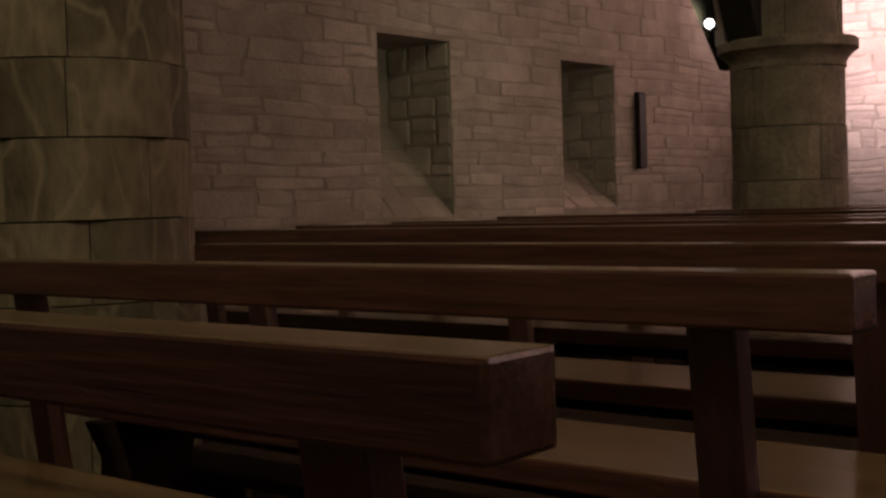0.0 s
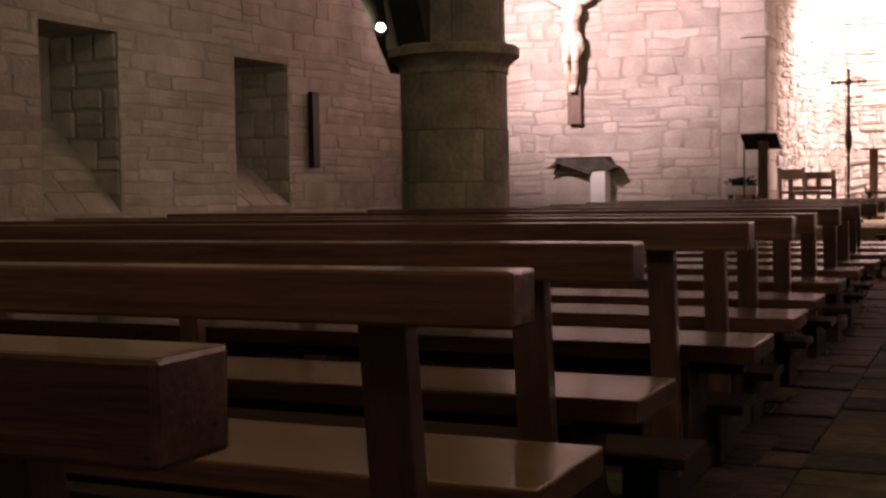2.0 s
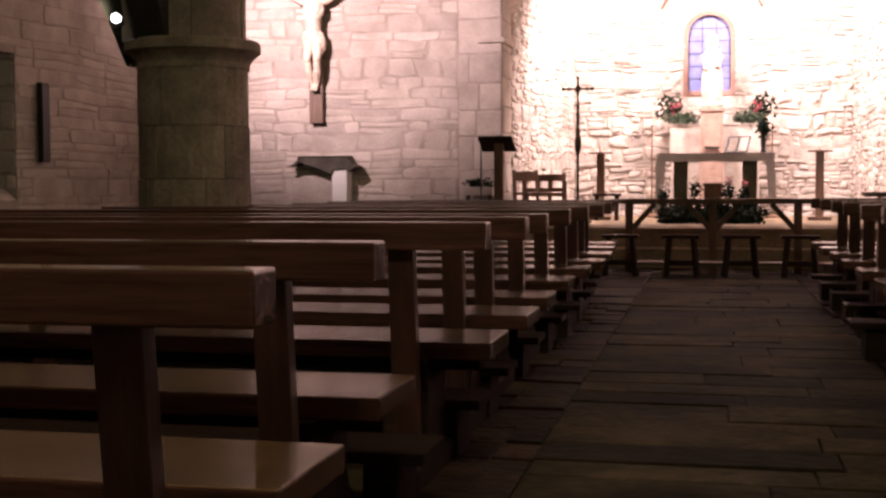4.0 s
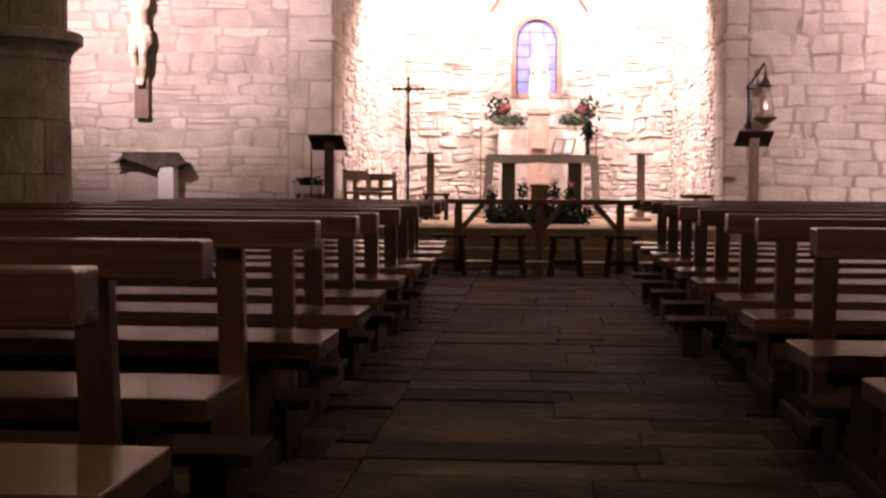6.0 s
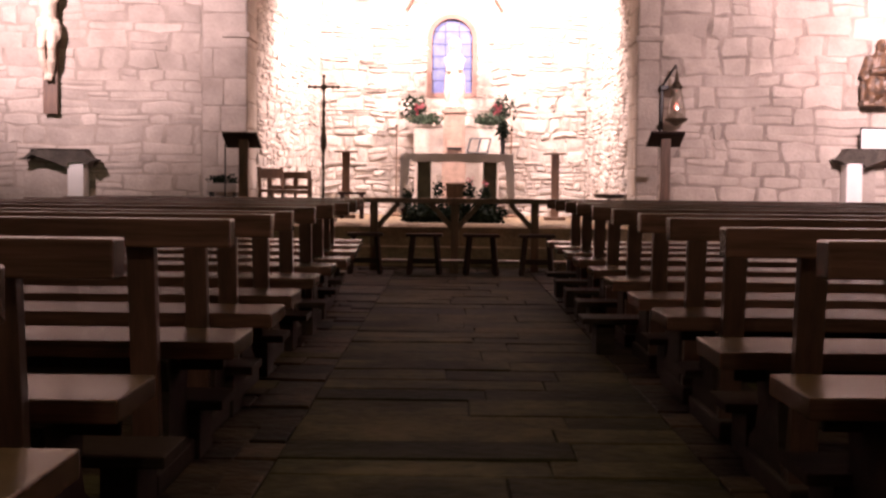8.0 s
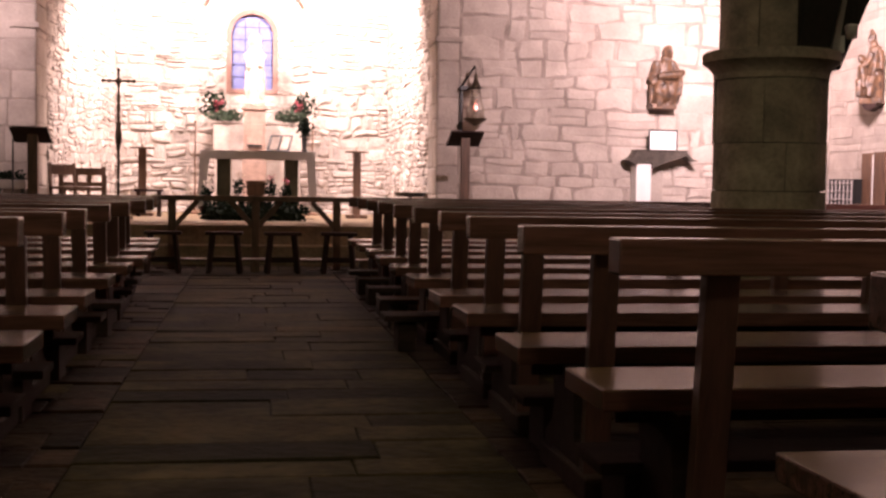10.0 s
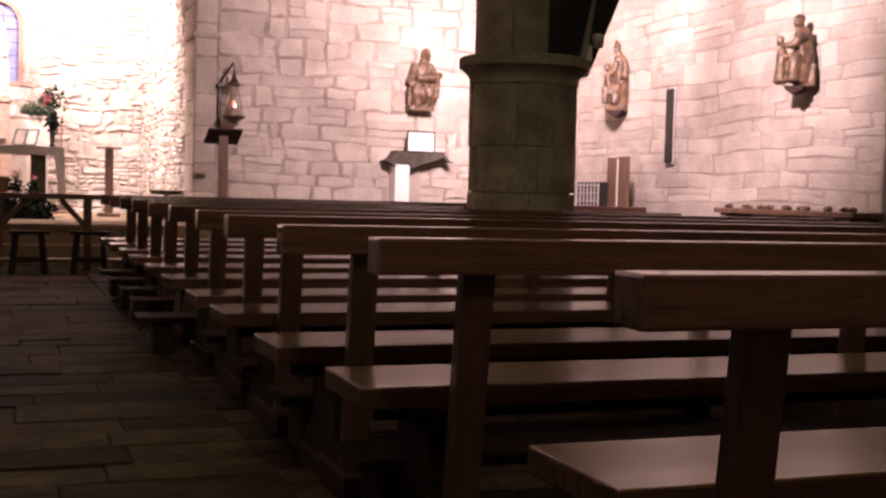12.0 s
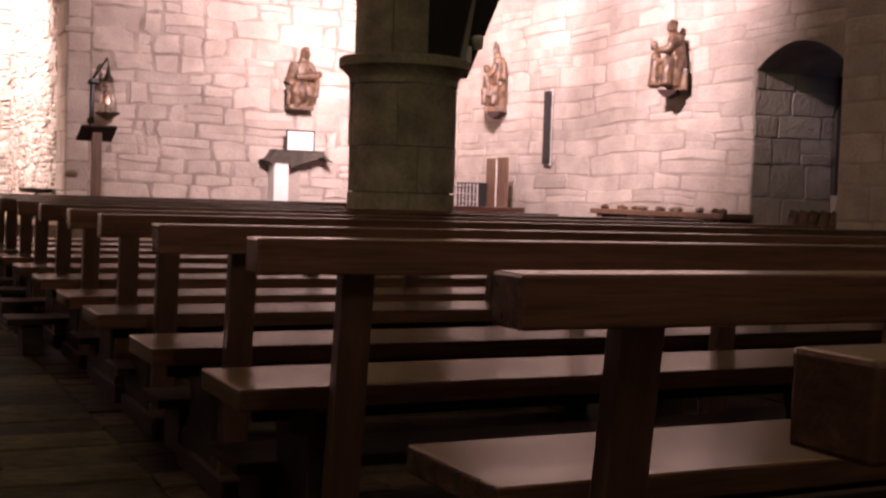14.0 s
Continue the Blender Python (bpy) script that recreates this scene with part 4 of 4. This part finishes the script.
carved_figure((5.87, END - 0.13, 2.15), 0, [
    ((-0.09, -0.06, 0.06), (-0.08, -0.10, 0.38), 0.085, 0.095), ((0.08, -0.06, 0.06), (0.11, -0.10, 0.38), 0.085, 0.10),
    ((-0.02, 0.03, 0.33), (0.03, 0.03, 0.68), 0.165, 0.11), ((0.03, 0.02, 0.68), (0.05, 0.0, 0.80), 0.09, 0.06),
    ((-0.08, 0.02, 0.66), (-0.19, -0.03, 0.40), 0.085, 0.07), ((-0.19, -0.05, 0.38), (-0.05, -0.15, 0.47), 0.07, 0.05),
    ((0.11, 0.02, 0.66), (0.19, -0.04, 0.50), 0.08, 0.07), ((-0.13, -0.16, 0.46), (0.19, -0.15, 0.50), 0.05, 0.065),
    ((0.19, -0.15, 0.46), (0.18, -0.16, 0.20), 0.045, 0.035), ((-0.215, -0.04, 0.34), (-0.20, -0.04, 0.08), 0.032, 0.03)],
    [((0.05, -0.03, 0.83), (0.07, 0.08, 0.095)), ((0.22, -0.13, 0.52), (0.05, 0.05, 0.055)), ((0.0, -0.11, 0.26), (0.18, 0.09, 0.16))],
    (-0.21, 0.16, -0.13, 0.12, 0.0, 0.075), 3, "dark carved seated figure with another across its lap")
AT2, AT3 = (RIGHT - 0.20, 15.42, 2.2), (RIGHT - 0.22, 11.28, 2.25)
carved_figure(AT2, -42, [
    ((0.03, 0.0, 0.04), (0.05, 0.0, 0.45), 0.13, 0.12), ((0.05, 0.0, 0.45), (0.03, 0.0, 0.76), 0.12, 0.08),
    ((0.02, 0.0, 0.76), (0.0, -0.02, 0.86), 0.05, 0.045), ((0.0, -0.02, 0.92), (-0.03, -0.02, 1.0), 0.04, 0.02),
    ((0.10, -0.03, 0.70), (0.13, -0.10, 0.45), 0.06, 0.055), ((0.02, -0.08, 0.66), (-0.08, -0.14, 0.48), 0.05, 0.04),
    ((-0.09, -0.13, 0.22), (-0.10, -0.13, 0.50), 0.08, 0.06), ((-0.12, -0.15, 0.10), (-0.12, -0.15, 0.32), 0.05, 0.06), ((0.0, -0.12, 0.1), (0.02, -0.10, 0.36), 0.07, 0.08)],
    [((0.0, -0.02, 0.88), (0.055, 0.06, 0.08)), ((-0.11, -0.14, 0.60), (0.05, 0.05, 0.06))],
    (-0.13, 0.15, -0.12, 0.12, 0.0, 0.07), 9, "dark carved standing figure with a smaller one, beside the loudspeaker")
corbel(AT2, -42, 0.10, 0.09)
carved_figure(AT3, -45, [
    ((0.06, -0.02, 0.04), (0.07, 0.0, 0.36), 0.115, 0.125), ((0.08, 0.0, 0.33), (0.06, 0.0, 0.60), 0.115, 0.095),
    ((0.05, 0.0, 0.58), (0.03, -0.01, 0.68), 0.06, 0.05), ((0.10, -0.09, 0.56), (-0.01, -0.15, 0.44), 0.055, 0.045),
    ((-0.01, -0.15, 0.44), (-0.14, -0.14, 0.43), 0.045, 0.03), ((-0.14, -0.10, 0.04), (-0.14, -0.10, 0.39), 0.08, 0.055),
    ((-0.16, -0.13, 0.36), (-0.06, -0.16, 0.30), 0.03, 0.025), ((-0.01, -0.12, 0.05), (0.0, -0.10, 0.34), 0.075, 0.08)],
    [((0.025, -0.03, 0.715), (0.062, 0.07, 0.08)), ((-0.155, -0.11, 0.49), (0.046, 0.05, 0.058))],
    (0.06, 0.215, -0.08, 0.14, 0.0, 0.24), 15, "dark carved seated figure with a child near the recess")
corbel(AT3, -45, 0.11, 0.08)

# ---- side walls ----
for x, y, z0, z1, s in ((LEFT, 14.02, 1.33, 2.33, 1), (RIGHT, 14.16, 1.43, 2.45, -1)):
    sp = thing("column_loudspeaker", (x + s * 0.075, y, (z0 + z1) / 2), "slim black column loudspeaker on the side wall", "loudspeaker", "loudspeakers")
    hz = (z1 - z0) / 2
    part("case", box(-0.035 if s > 0 else 0.012, 0.035, -0.085, 0.085, -hz, hz, 0.004), GREYBOX if s < 0 else DARKWOOD, sp)
    part("grille", box(-0.012 if s < 0 else 0.035, 0.012 if s < 0 else 0.041, -0.082, 0.082, -hz + 0.02, hz - 0.02), BLACK, sp)
    part("bracket", box(-0.075, -0.035, -0.02, 0.02, -0.05, 0.05, 0, Matrix.Diagonal((s, 1, 1, 1))), BLACK, sp)

fs = thing("folding_screen", (8.05, 14.83, 0), "two brown wooden boards standing against the side wall", "screen")
for k, y in enumerate((-0.16, 0.16)):
    part("board", box(-0.02, 0.02, y - 0.13, y + 0.13, 0, 1.53 - 0.01 * k, 0.006), OAK, fs)
part("hinge_post", box(-0.012, 0.012, -0.02, 0.02, 0, 1.5, 0.002), WHITE, fs)
gr = thing("grille_cabinet", (7.95, 15.42, 0), "dark cabinet with a square grid front", "cabinet")
part("body", box(-0.05, 0.3, -0.34, 0.34, 0, 1.18, 0.006), BLACK, gr)
for k in range(7):
    part("bar", box(-0.072, -0.056, -0.33 + k * 0.11 - 0.006, -0.33 + k * 0.11 + 0.006, 0.1, 1.16), GREYBOX, gr)
for k in range(9):
    part("bar", box(-0.086, -0.073, -0.33, 0.33, 0.24 + k * 0.11, 0.252 + k * 0.11), GREYBOX, gr)

ledge = thing("wall_bench", (RIGHT - 0.25, 11.2, 0), "long low brown bench along the side wall", "bench")
part("top", box(-0.2, 0.21, -1.25, 1.25, 0.83, 0.89, 0.01), OAK, ledge)
for y in (-1.1, 0.0, 1.1):
    part("support", box(-0.16, 0.2, y - 0.06, y + 0.06, 0, 0.83, 0.006), OAK, ledge)
rnd = random.Random(8)
for k in range(13):
    y = 10.1 + k * 0.18 + rnd.uniform(-0.05, 0.05)
    o = part("stone_fragment", blob(bmesh.new(), (0, 0, 0.03), (rnd.uniform(0.03, 0.06), rnd.uniform(0.03, 0.08), rnd.uniform(0.025, 0.04)), 2, 0.5, seed=k), WALNUT)
    o.matrix_basis = pose(RIGHT - 0.3 + rnd.uniform(-0.06, 0.06), y, 0.882)
    tagged(o, "small uneven brown fragment lying on the bench", "fragment", "fragments on the bench")
for k in range(5):
    o = part("leaning_board", box(-0.02, 0.02, -0.05, 0.05, 0, 0.2, 0.004), OAK if k % 2 else WALNUT)
    o.matrix_basis = pose(RIGHT + 0.30 + 0.02 * k, 9.78 - 0.13 * k, 0.752, 14, 0, 20)
    tagged(o, "short brown board leaning in the window recess", "board", "boards in the recess")

# spotlights on the capitals
for (px, py), s, cap, on in ((PL, -1, 2.12, True), (PR, 1, 2.065, False)):
    sp = thing("spotlight", (px + s * 0.455, py - 0.14, cap), "lit spotlight on the pillar capital" if on else "grey spotlight with its box on the pillar capital", "spotlight", "spotlights")
    # box colour follows the light: grey on the dim left, white on the floodlit right
    part("gear_box", box(-0.05, 0.05, -0.05, 0.05, 0.0, 0.13, 0.006), GREYBOX if on else WHITE, sp, "gear box coloured grey for its dim side" if on else "gear box coloured white for the floodlight on it")
    part("yoke", beam((0, 0, 0.13), (s * 0.06, -0.03, 0.17), 0.02, 0.02), BLACK, sp)
    aim = pose(s * 0.10, -0.05, 0.17, 78 if on else 15, 0, 35 if on else -40)
    head = part("head", lathe([(0.038, -0.06), (0.048, 0.0), (0.052, 0.04), (0.046, 0.042)], 16, None, aim), GREYBOX, sp, smooth=True)
    part("lens", lathe([(0.036, 0.043), (0.030, 0.05)], 16, None, aim), LAMPGLASS if on else WHITE, head, "glowing lens" if on else "pale lens")

# ---- stones of walls and floor ----


def masonry(wall, place, u0, u1, z0, z1, heights, widths, proud, material, holes=(), seed=0, jit=0.012, gap=0.010, keep=(0.75, 3.9), most=300, chamfer=0.014, wave=0.0, split=0.16, short=0.12):
    """Coursed stones on a wall. place(u, z, d) gives a point d metres off the wall's face. holes: u0, u1, z0, z1."""
    rnd = random.Random(seed)

    def bend(p, q):
        """The courses rise and sink along the wall, and the upright joints lean."""
        edge = max(0.0, min(1.0, (p - u0) / 0.4, (u1 - p) / 0.4))
        dz = noise.noise(Vector((p * 0.55, q * 0.9, seed))) + 0.5 * noise.noise(Vector((p * 2.1, q * 1.7, seed + 9.0)))
        du = noise.noise(Vector((p * 1.3, q * 2.6, seed + 5.0)))
        return p + wave * edge * du * 0.8, q + wave * dz
    blocks = []
    z = z0
    while z < z1 - 0.05:
        h = min(rnd.uniform(*heights), z1 - z)
        u = u0 - rnd.uniform(0, widths[0] * 0.5)
        while u < u1:
            w = rnd.uniform(*widths)
            if rnd.random() < short:
                w *= 0.5
            a, b = max(u, u0), min(u + w, u1)
            if u1 - b < widths[0] * 0.5:
                b = u1
            pieces = [(a, b, z, z + h)]
            if h > heights[0] * 1.25 and rnd.random() < split:
                m = z + h * rnd.uniform(0.4, 0.6)
                pieces = [(a, b, z, m), (a, b, m, z + h)]
            u = b if b == u1 else u + w
            for q in pieces:
                todo = [q]
                for c0, c1, d0, d1 in holes:
                    nxt = []
                    for p0, p1, e0, e1 in todo:
                        if p1 <= c0 or p0 >= c1 or e1 <= d0 or e0 >= d1:
                            nxt.append((p0, p1, e0, e1))
                            continue
                        if p0 < c0 - 0.05:
                            nxt.append((p0, c0, e0, e1))
                        if p1 > c1 + 0.05:
                            nxt.append((c1, p1, e0, e1))
                        if e0 < d0 - 0.05 and p0 >= c0 - 0.05 and p1 <= c1 + 0.05:
                            nxt.append((p0, p1, e0, d0))
                        if e1 > d1 + 0.05 and p0 >= c0 - 0.05 and p1 <= c1 + 0.05:
                            nxt.append((p0, p1, d1, e1))
                    todo = nxt
                blocks += [t for t in todo if t[1] - t[0] > 0.04 and t[3] - t[2] > 0.03]
            if b == u1:
                break
        z += h
    vs_all, fs_all, made = [], [], 0
    for a, b, c, d in blocks:
        out = rnd.uniform(*proud)
        g = gap * rnd.uniform(0.5, 1.2)
        a, b, c, d = a + g / 2, b - g / 2, c + g / 2, d - g / 2
        mu, mz = (a + b) / 2, (c + d) / 2
        j = min(jit, 0.2 * (d - c))
        ring = [(a, c), (mu, c), (b, c), (b, mz), (b, d), (mu, d), (a, d), (a, mz)]
        ring = [(p + rnd.uniform(0, j) * (1 if p < mu else -1 if p > mu else 0), q + rnd.uniform(-j, j) * 0.8) for p, q in ring]
        ring = [(p + (mu - p) * (0.03 if i % 2 == 0 else 0), q + (mz - q) * (0.07 if i % 2 == 0 else 0)) for i, (p, q) in enumerate(ring)]
        if wave:
            ring = [bend(p, q) for p, q in ring]
            mu, mz = sum(p for p, q in ring) / 8, sum(q for p, q in ring) / 8
        e = min(chamfer, (d - c) * 0.2)
        tilt_u, tilt_z = rnd.uniform(-0.25, 0.25) * out, rnd.uniform(-0.25, 0.25) * out
        pts = [place(p, q, -0.01) for p, q in ring] + [place(p, q, out * 0.45) for p, q in ring]
        for p, q in ring:
            pu, pz = p + (e if p < mu - 1e-4 else -e if p > mu + 1e-4 else 0), q + (e if q < mz - 0.01 else -e if q > mz + 0.01 else 0)
            pts.append(place(pu, pz, out + tilt_u * (p - mu) / (b - a) + tilt_z * (q - mz) / (d - c) + rnd.uniform(-0.12, 0.12) * out))
        pts.append(place(mu, mz, out * 1.12))
        fs = [(i, (i + 1) % 8, 8 + (i + 1) % 8, 8 + i) for i in range(8)] + [(8 + i, 8 + (i + 1) % 8, 16 + (i + 1) % 8, 16 + i) for i in range(8)] + [(16 + i, 16 + (i + 1) % 8, 24) for i in range(8)]
        if made < most and keep[0] <= c and d <= keep[1]:
            made += 1
            mid = place(mu, mz, 0)
            ob = raw_part("stone", [p - mid for p in pts], fs, material, wall)
            ob.location = mid
        else:
            n = len(vs_all)
            vs_all += pts
            fs_all += [tuple(n + i for i in f) for f in fs]
    if vs_all:
        ob = raw_part("stonework", vs_all, fs_all, material, wall)
        tagged(ob, kind="stuff")


ASH = dict(heights=(0.14, 0.32), widths=(0.26, 0.75), proud=(0.003, 0.013), gap=0.009, jit=0.026, chamfer=0.008, wave=0.05)
FLUSH = {**ASH, "heights": (0.10, 0.27), "widths": (0.20, 0.80), "proud": (0.002, 0.016), "gap": 0.014, "jit": 0.04, "chamfer": 0.016, "wave": 0.08, "split": 0.4}
ROUGH = {**ASH, "heights": (0.15, 0.33), "widths": (0.24, 0.80), "proud": (0.003, 0.022), "gap": 0.011, "jit": 0.045, "chamfer": 0.014, "wave": 0.07, "split": 0.3, "short": 0.25}
masonry(wall_end_left, lambda u, z, d: Vector((u, END - d, z)), LEFT, JAMB_L - 0.62, 0, 4.8, material=STONE, seed=11, **FLUSH)
masonry(wall_end_right, lambda u, z, d: Vector((u, END - d, z)), JAMB_R + 0.30, RIGHT, 0, 4.8, material=STONE, seed=12, **ROUGH)
# smooth dressed quoins and jambs of the sanctuary opening
QUOIN = dict(heights=(0.36, 0.52), widths=(0.40, 0.9), proud=(0.008, 0.014), jit=0.004, gap=0.006, keep=(0.4, 5.0))
masonry(wall_end_left, lambda u, z, d: Vector((u, END - d, z)), JAMB_L - 0.62, JAMB_L, 0, 5.0, material=STONE, seed=21, **QUOIN)
masonry(wall_end_right, lambda u, z, d: Vector((u, END - d, z)), JAMB_R, JAMB_R + 0.30, 0, 5.0, material=STONE, seed=22, **QUOIN)
masonry(wall_end_left, lambda u, z, d: Vector((JAMB_L + d, u, z)), END, END + 0.8, 0.4, 5.0, material=STONE, seed=23, **QUOIN)
masonry(wall_end_right, lambda u, z, d: Vector((JAMB_R - d, u, z)), END, END + 0.8, 0.4, 5.0, material=STONE, seed=24, **QUOIN)
# side walls
masonry(wall_left, lambda u, z, d: Vector((LEFT + d, u, z)), 4.0, END, 0.3, 4.6, material=STONE, seed=13, holes=[(a, b, 0.0, t) for a, b, t, _, _ in NICHE_L], **{**ASH, "widths": (0.5, 1.4), "heights": (0.10, 0.25), "proud": (0.002, 0.011), "gap": 0.010, "chamfer": 0.009, "wave": 0.05, "split": 0.3})
masonry(wall_right, lambda u, z, d: Vector((RIGHT - d, u, z)), 6.5, END, 0.3, 4.6, material=STONE, seed=14, holes=[(AY0, AY1, 0.0, CROWN)], **{**ASH, "widths": (0.5, 1.3), "heights": (0.13, 0.28), "proud": (0.002, 0.011), "gap": 0.010, "chamfer": 0.009, "wave": 0.07, "split": 0.25})
masonry(wall_pier, lambda u, z, d: Vector((RIGHT - 0.07 - d, u, z)), 7.7, AY0 - 0.05, 0.3, 4.6, (0.2, 0.34), (0.4, 0.7), (0.002, 0.009), STONE, seed=37)
# reveals of the recesses
for k, (y0, y1, top, sill, back_sill) in enumerate(NICHE_L):
    masonry(wall_left, lambda u, z, d: Vector((u, y1 - d, z)), LEFT - 0.9, LEFT, 1.0, top, (0.18, 0.34), (0.25, 0.45), (0.008, 0.03), STONE, seed=30 + k, gap=0.03, wave=0.04)
    rise, run = back_sill - sill, 0.9
    slope = math.hypot(rise, run)
    masonry(wall_left, lambda u, v, d: Vector((LEFT - run * v / slope + d * rise / slope, u, sill + rise * v / slope + d * run / slope)), y0, y1, 0.0, slope, (0.2, 0.34), (0.3, 0.6), (0.004, 0.014), STONE, seed=38 + k, gap=0.012, wave=0.03, keep=(-1, 9))
masonry(wall_right, lambda u, z, d: Vector((u, AY1 - d, z)), RIGHT, RIGHT + 1.1, 0.75, SPRING, (0.22, 0.40), (0.3, 0.6), (0.002, 0.010), STONE, seed=35, gap=0.008, wave=0.03, chamfer=0.006)
# sanctuary rubble
RUB = dict(heights=(0.07, 0.24), widths=(0.11, 0.48), proud=(0.006, 0.058), jit=0.06, gap=0.024, chamfer=0.03, wave=0.10, split=0.35, short=0.25)
masonry(wall_apse_back, lambda u, z, d: Vector((u, APSE_END - d, z)), APSE_L, APSE_R, 0.4, 5.2, material=RUBBLE, seed=41, holes=[(WX - WHALF, WX + WHALF, WZ0, WZS + WHALF)], **{**RUB, "keep": (0.4, 4.6), "most": 520})
for w, xa, xb, s, sd in ((wall_apse_left, JAMB_L, APSE_L, 1, 42), (wall_apse_right, JAMB_R, APSE_R, -1, 43)):
    p0, p1 = Vector((xa, END + 0.8, 0)), Vector((xb, APSE_END, 0))
    dr = (p1 - p0).normalized()
    nm = Vector((dr.y, -dr.x, 0)) * s
    masonry(w, lambda u, z, d: p0 + dr * u + nm * d + Vector((0, 0, z)), 0, (p1 - p0).length, 0.4, 5.2, material=RUBBLE, seed=sd, **{**RUB, "keep": (0.8, 3.4), "heights": (0.07, 0.17), "widths": (0.10, 0.32), "proud": (0.003, 0.035), "gap": 0.02})


def slabs(x0, x1, y0, y1, depths, widths, material, seed, z=0.0, parts=True, parent=None, lift=0.002, thick=0.03):
    rnd = random.Random(seed)
    y = y0
    vs_all, fs_all = [], []
    while y < y1 - 0.05:
        dy = min(rnd.uniform(*depths), y1 - y)
        x = x0
        while x < x1 - 0.02:
            w = rnd.uniform(*widths)
            if x1 - x - w < widths[0] * 0.6:
                w = x1 - x
            g = 0.003
            e = 0.006
            h = z + rnd.uniform(-lift, lift)
            tx, ty = rnd.uniform(-0.002, 0.002), rnd.uniform(-0.002, 0.002)
            c = [(x + g, y + g), (x + w - g, y + g), (x + w - g, y + dy - g), (x + g, y + dy - g)]
            c = [(p + rnd.uniform(-0.004, 0.004), q + rnd.uniform(-0.012, 0.012)) for p, q in c]
            mx, my = x + w / 2, y + dy / 2
            inn_c = [(p + (e if p < mx else -e), q + (e if q < my else -e)) for p, q in c]
            pts = [Vector((p, q, z - thick)) for p, q in c] + [Vector((p, q, h - 0.004)) for p, q in c]
            pts += [Vector((p, q, h + (tx if p < mx else -tx) + (ty if q < my else -ty))) for p, q in inn_c]
            fs = [(i, (i + 1) % 4, 4 + (i + 1) % 4, 4 + i) for i in range(4)] + [(4 + i, 4 + (i + 1) % 4, 8 + (i + 1) % 4, 8 + i) for i in range(4)] + [(8, 9, 10, 11)]
            if parts:
                mid = Vector((mx, my, z))
                ob = raw_part("slab", [p - mid for p in pts], fs, SLAB_TAN if rnd.random() < 0.13 else material, parent)
                ob.location = mid
            else:
                n = len(vs_all)
                vs_all += pts
                fs_all += [tuple(n + i for i in f) for f in fs]
            x += w
        y += dy
    if vs_all:
        ob = raw_part("slabwork", vs_all, fs_all, material, parent)
        tagged(ob, kind="stuff")


slabs(-0.62, 0.94, 2.6, 14.8, (0.24, 0.50), (0.45, 1.15), SLAB, 51, parent=floor, lift=0.004)
slabs(-1.9, -0.62, 2.2, 14.8, (0.16, 0.34), (0.22, 0.6), SLAB_RED, 52, parent=floor, lift=0.007)
slabs(0.94, 2.2, 2.2, 14.8, (0.16, 0.34), (0.22, 0.6), SLAB_RED, 53, parent=floor, lift=0.007)
slabs(-0.62, 0.94, BACK, 2.6, (0.3, 0.55), (0.4, 0.95), SLAB, 54, parts=False, parent=floor)
slabs(LEFT, -1.9, BACK, 14.8, (0.3, 0.5), (0.4, 0.8), SLAB_RED, 55, parts=False, parent=floor)
slabs(2.2, RIGHT, BACK, 14.8, (0.3, 0.5), (0.4, 0.8), SLAB_RED, 56, parts=False, parent=floor)
slabs(-1.9, -0.62, BACK, 2.2, (0.3, 0.5), (0.4, 0.8), SLAB_RED, 57, parts=False, parent=floor)
slabs(0.94, 2.2, BACK, 2.2, (0.3, 0.5), (0.4, 0.8), SLAB_RED, 58, parts=False, parent=floor)
slabs(LEFT, -4.45, 14.8, END, (0.3, 0.5), (0.4, 0.8), SLAB, 59, parts=False, parent=floor)
slabs(4.55, RIGHT, 14.8, END, (0.3, 0.5), (0.4, 0.8), SLAB, 60, parts=False, parent=floor)
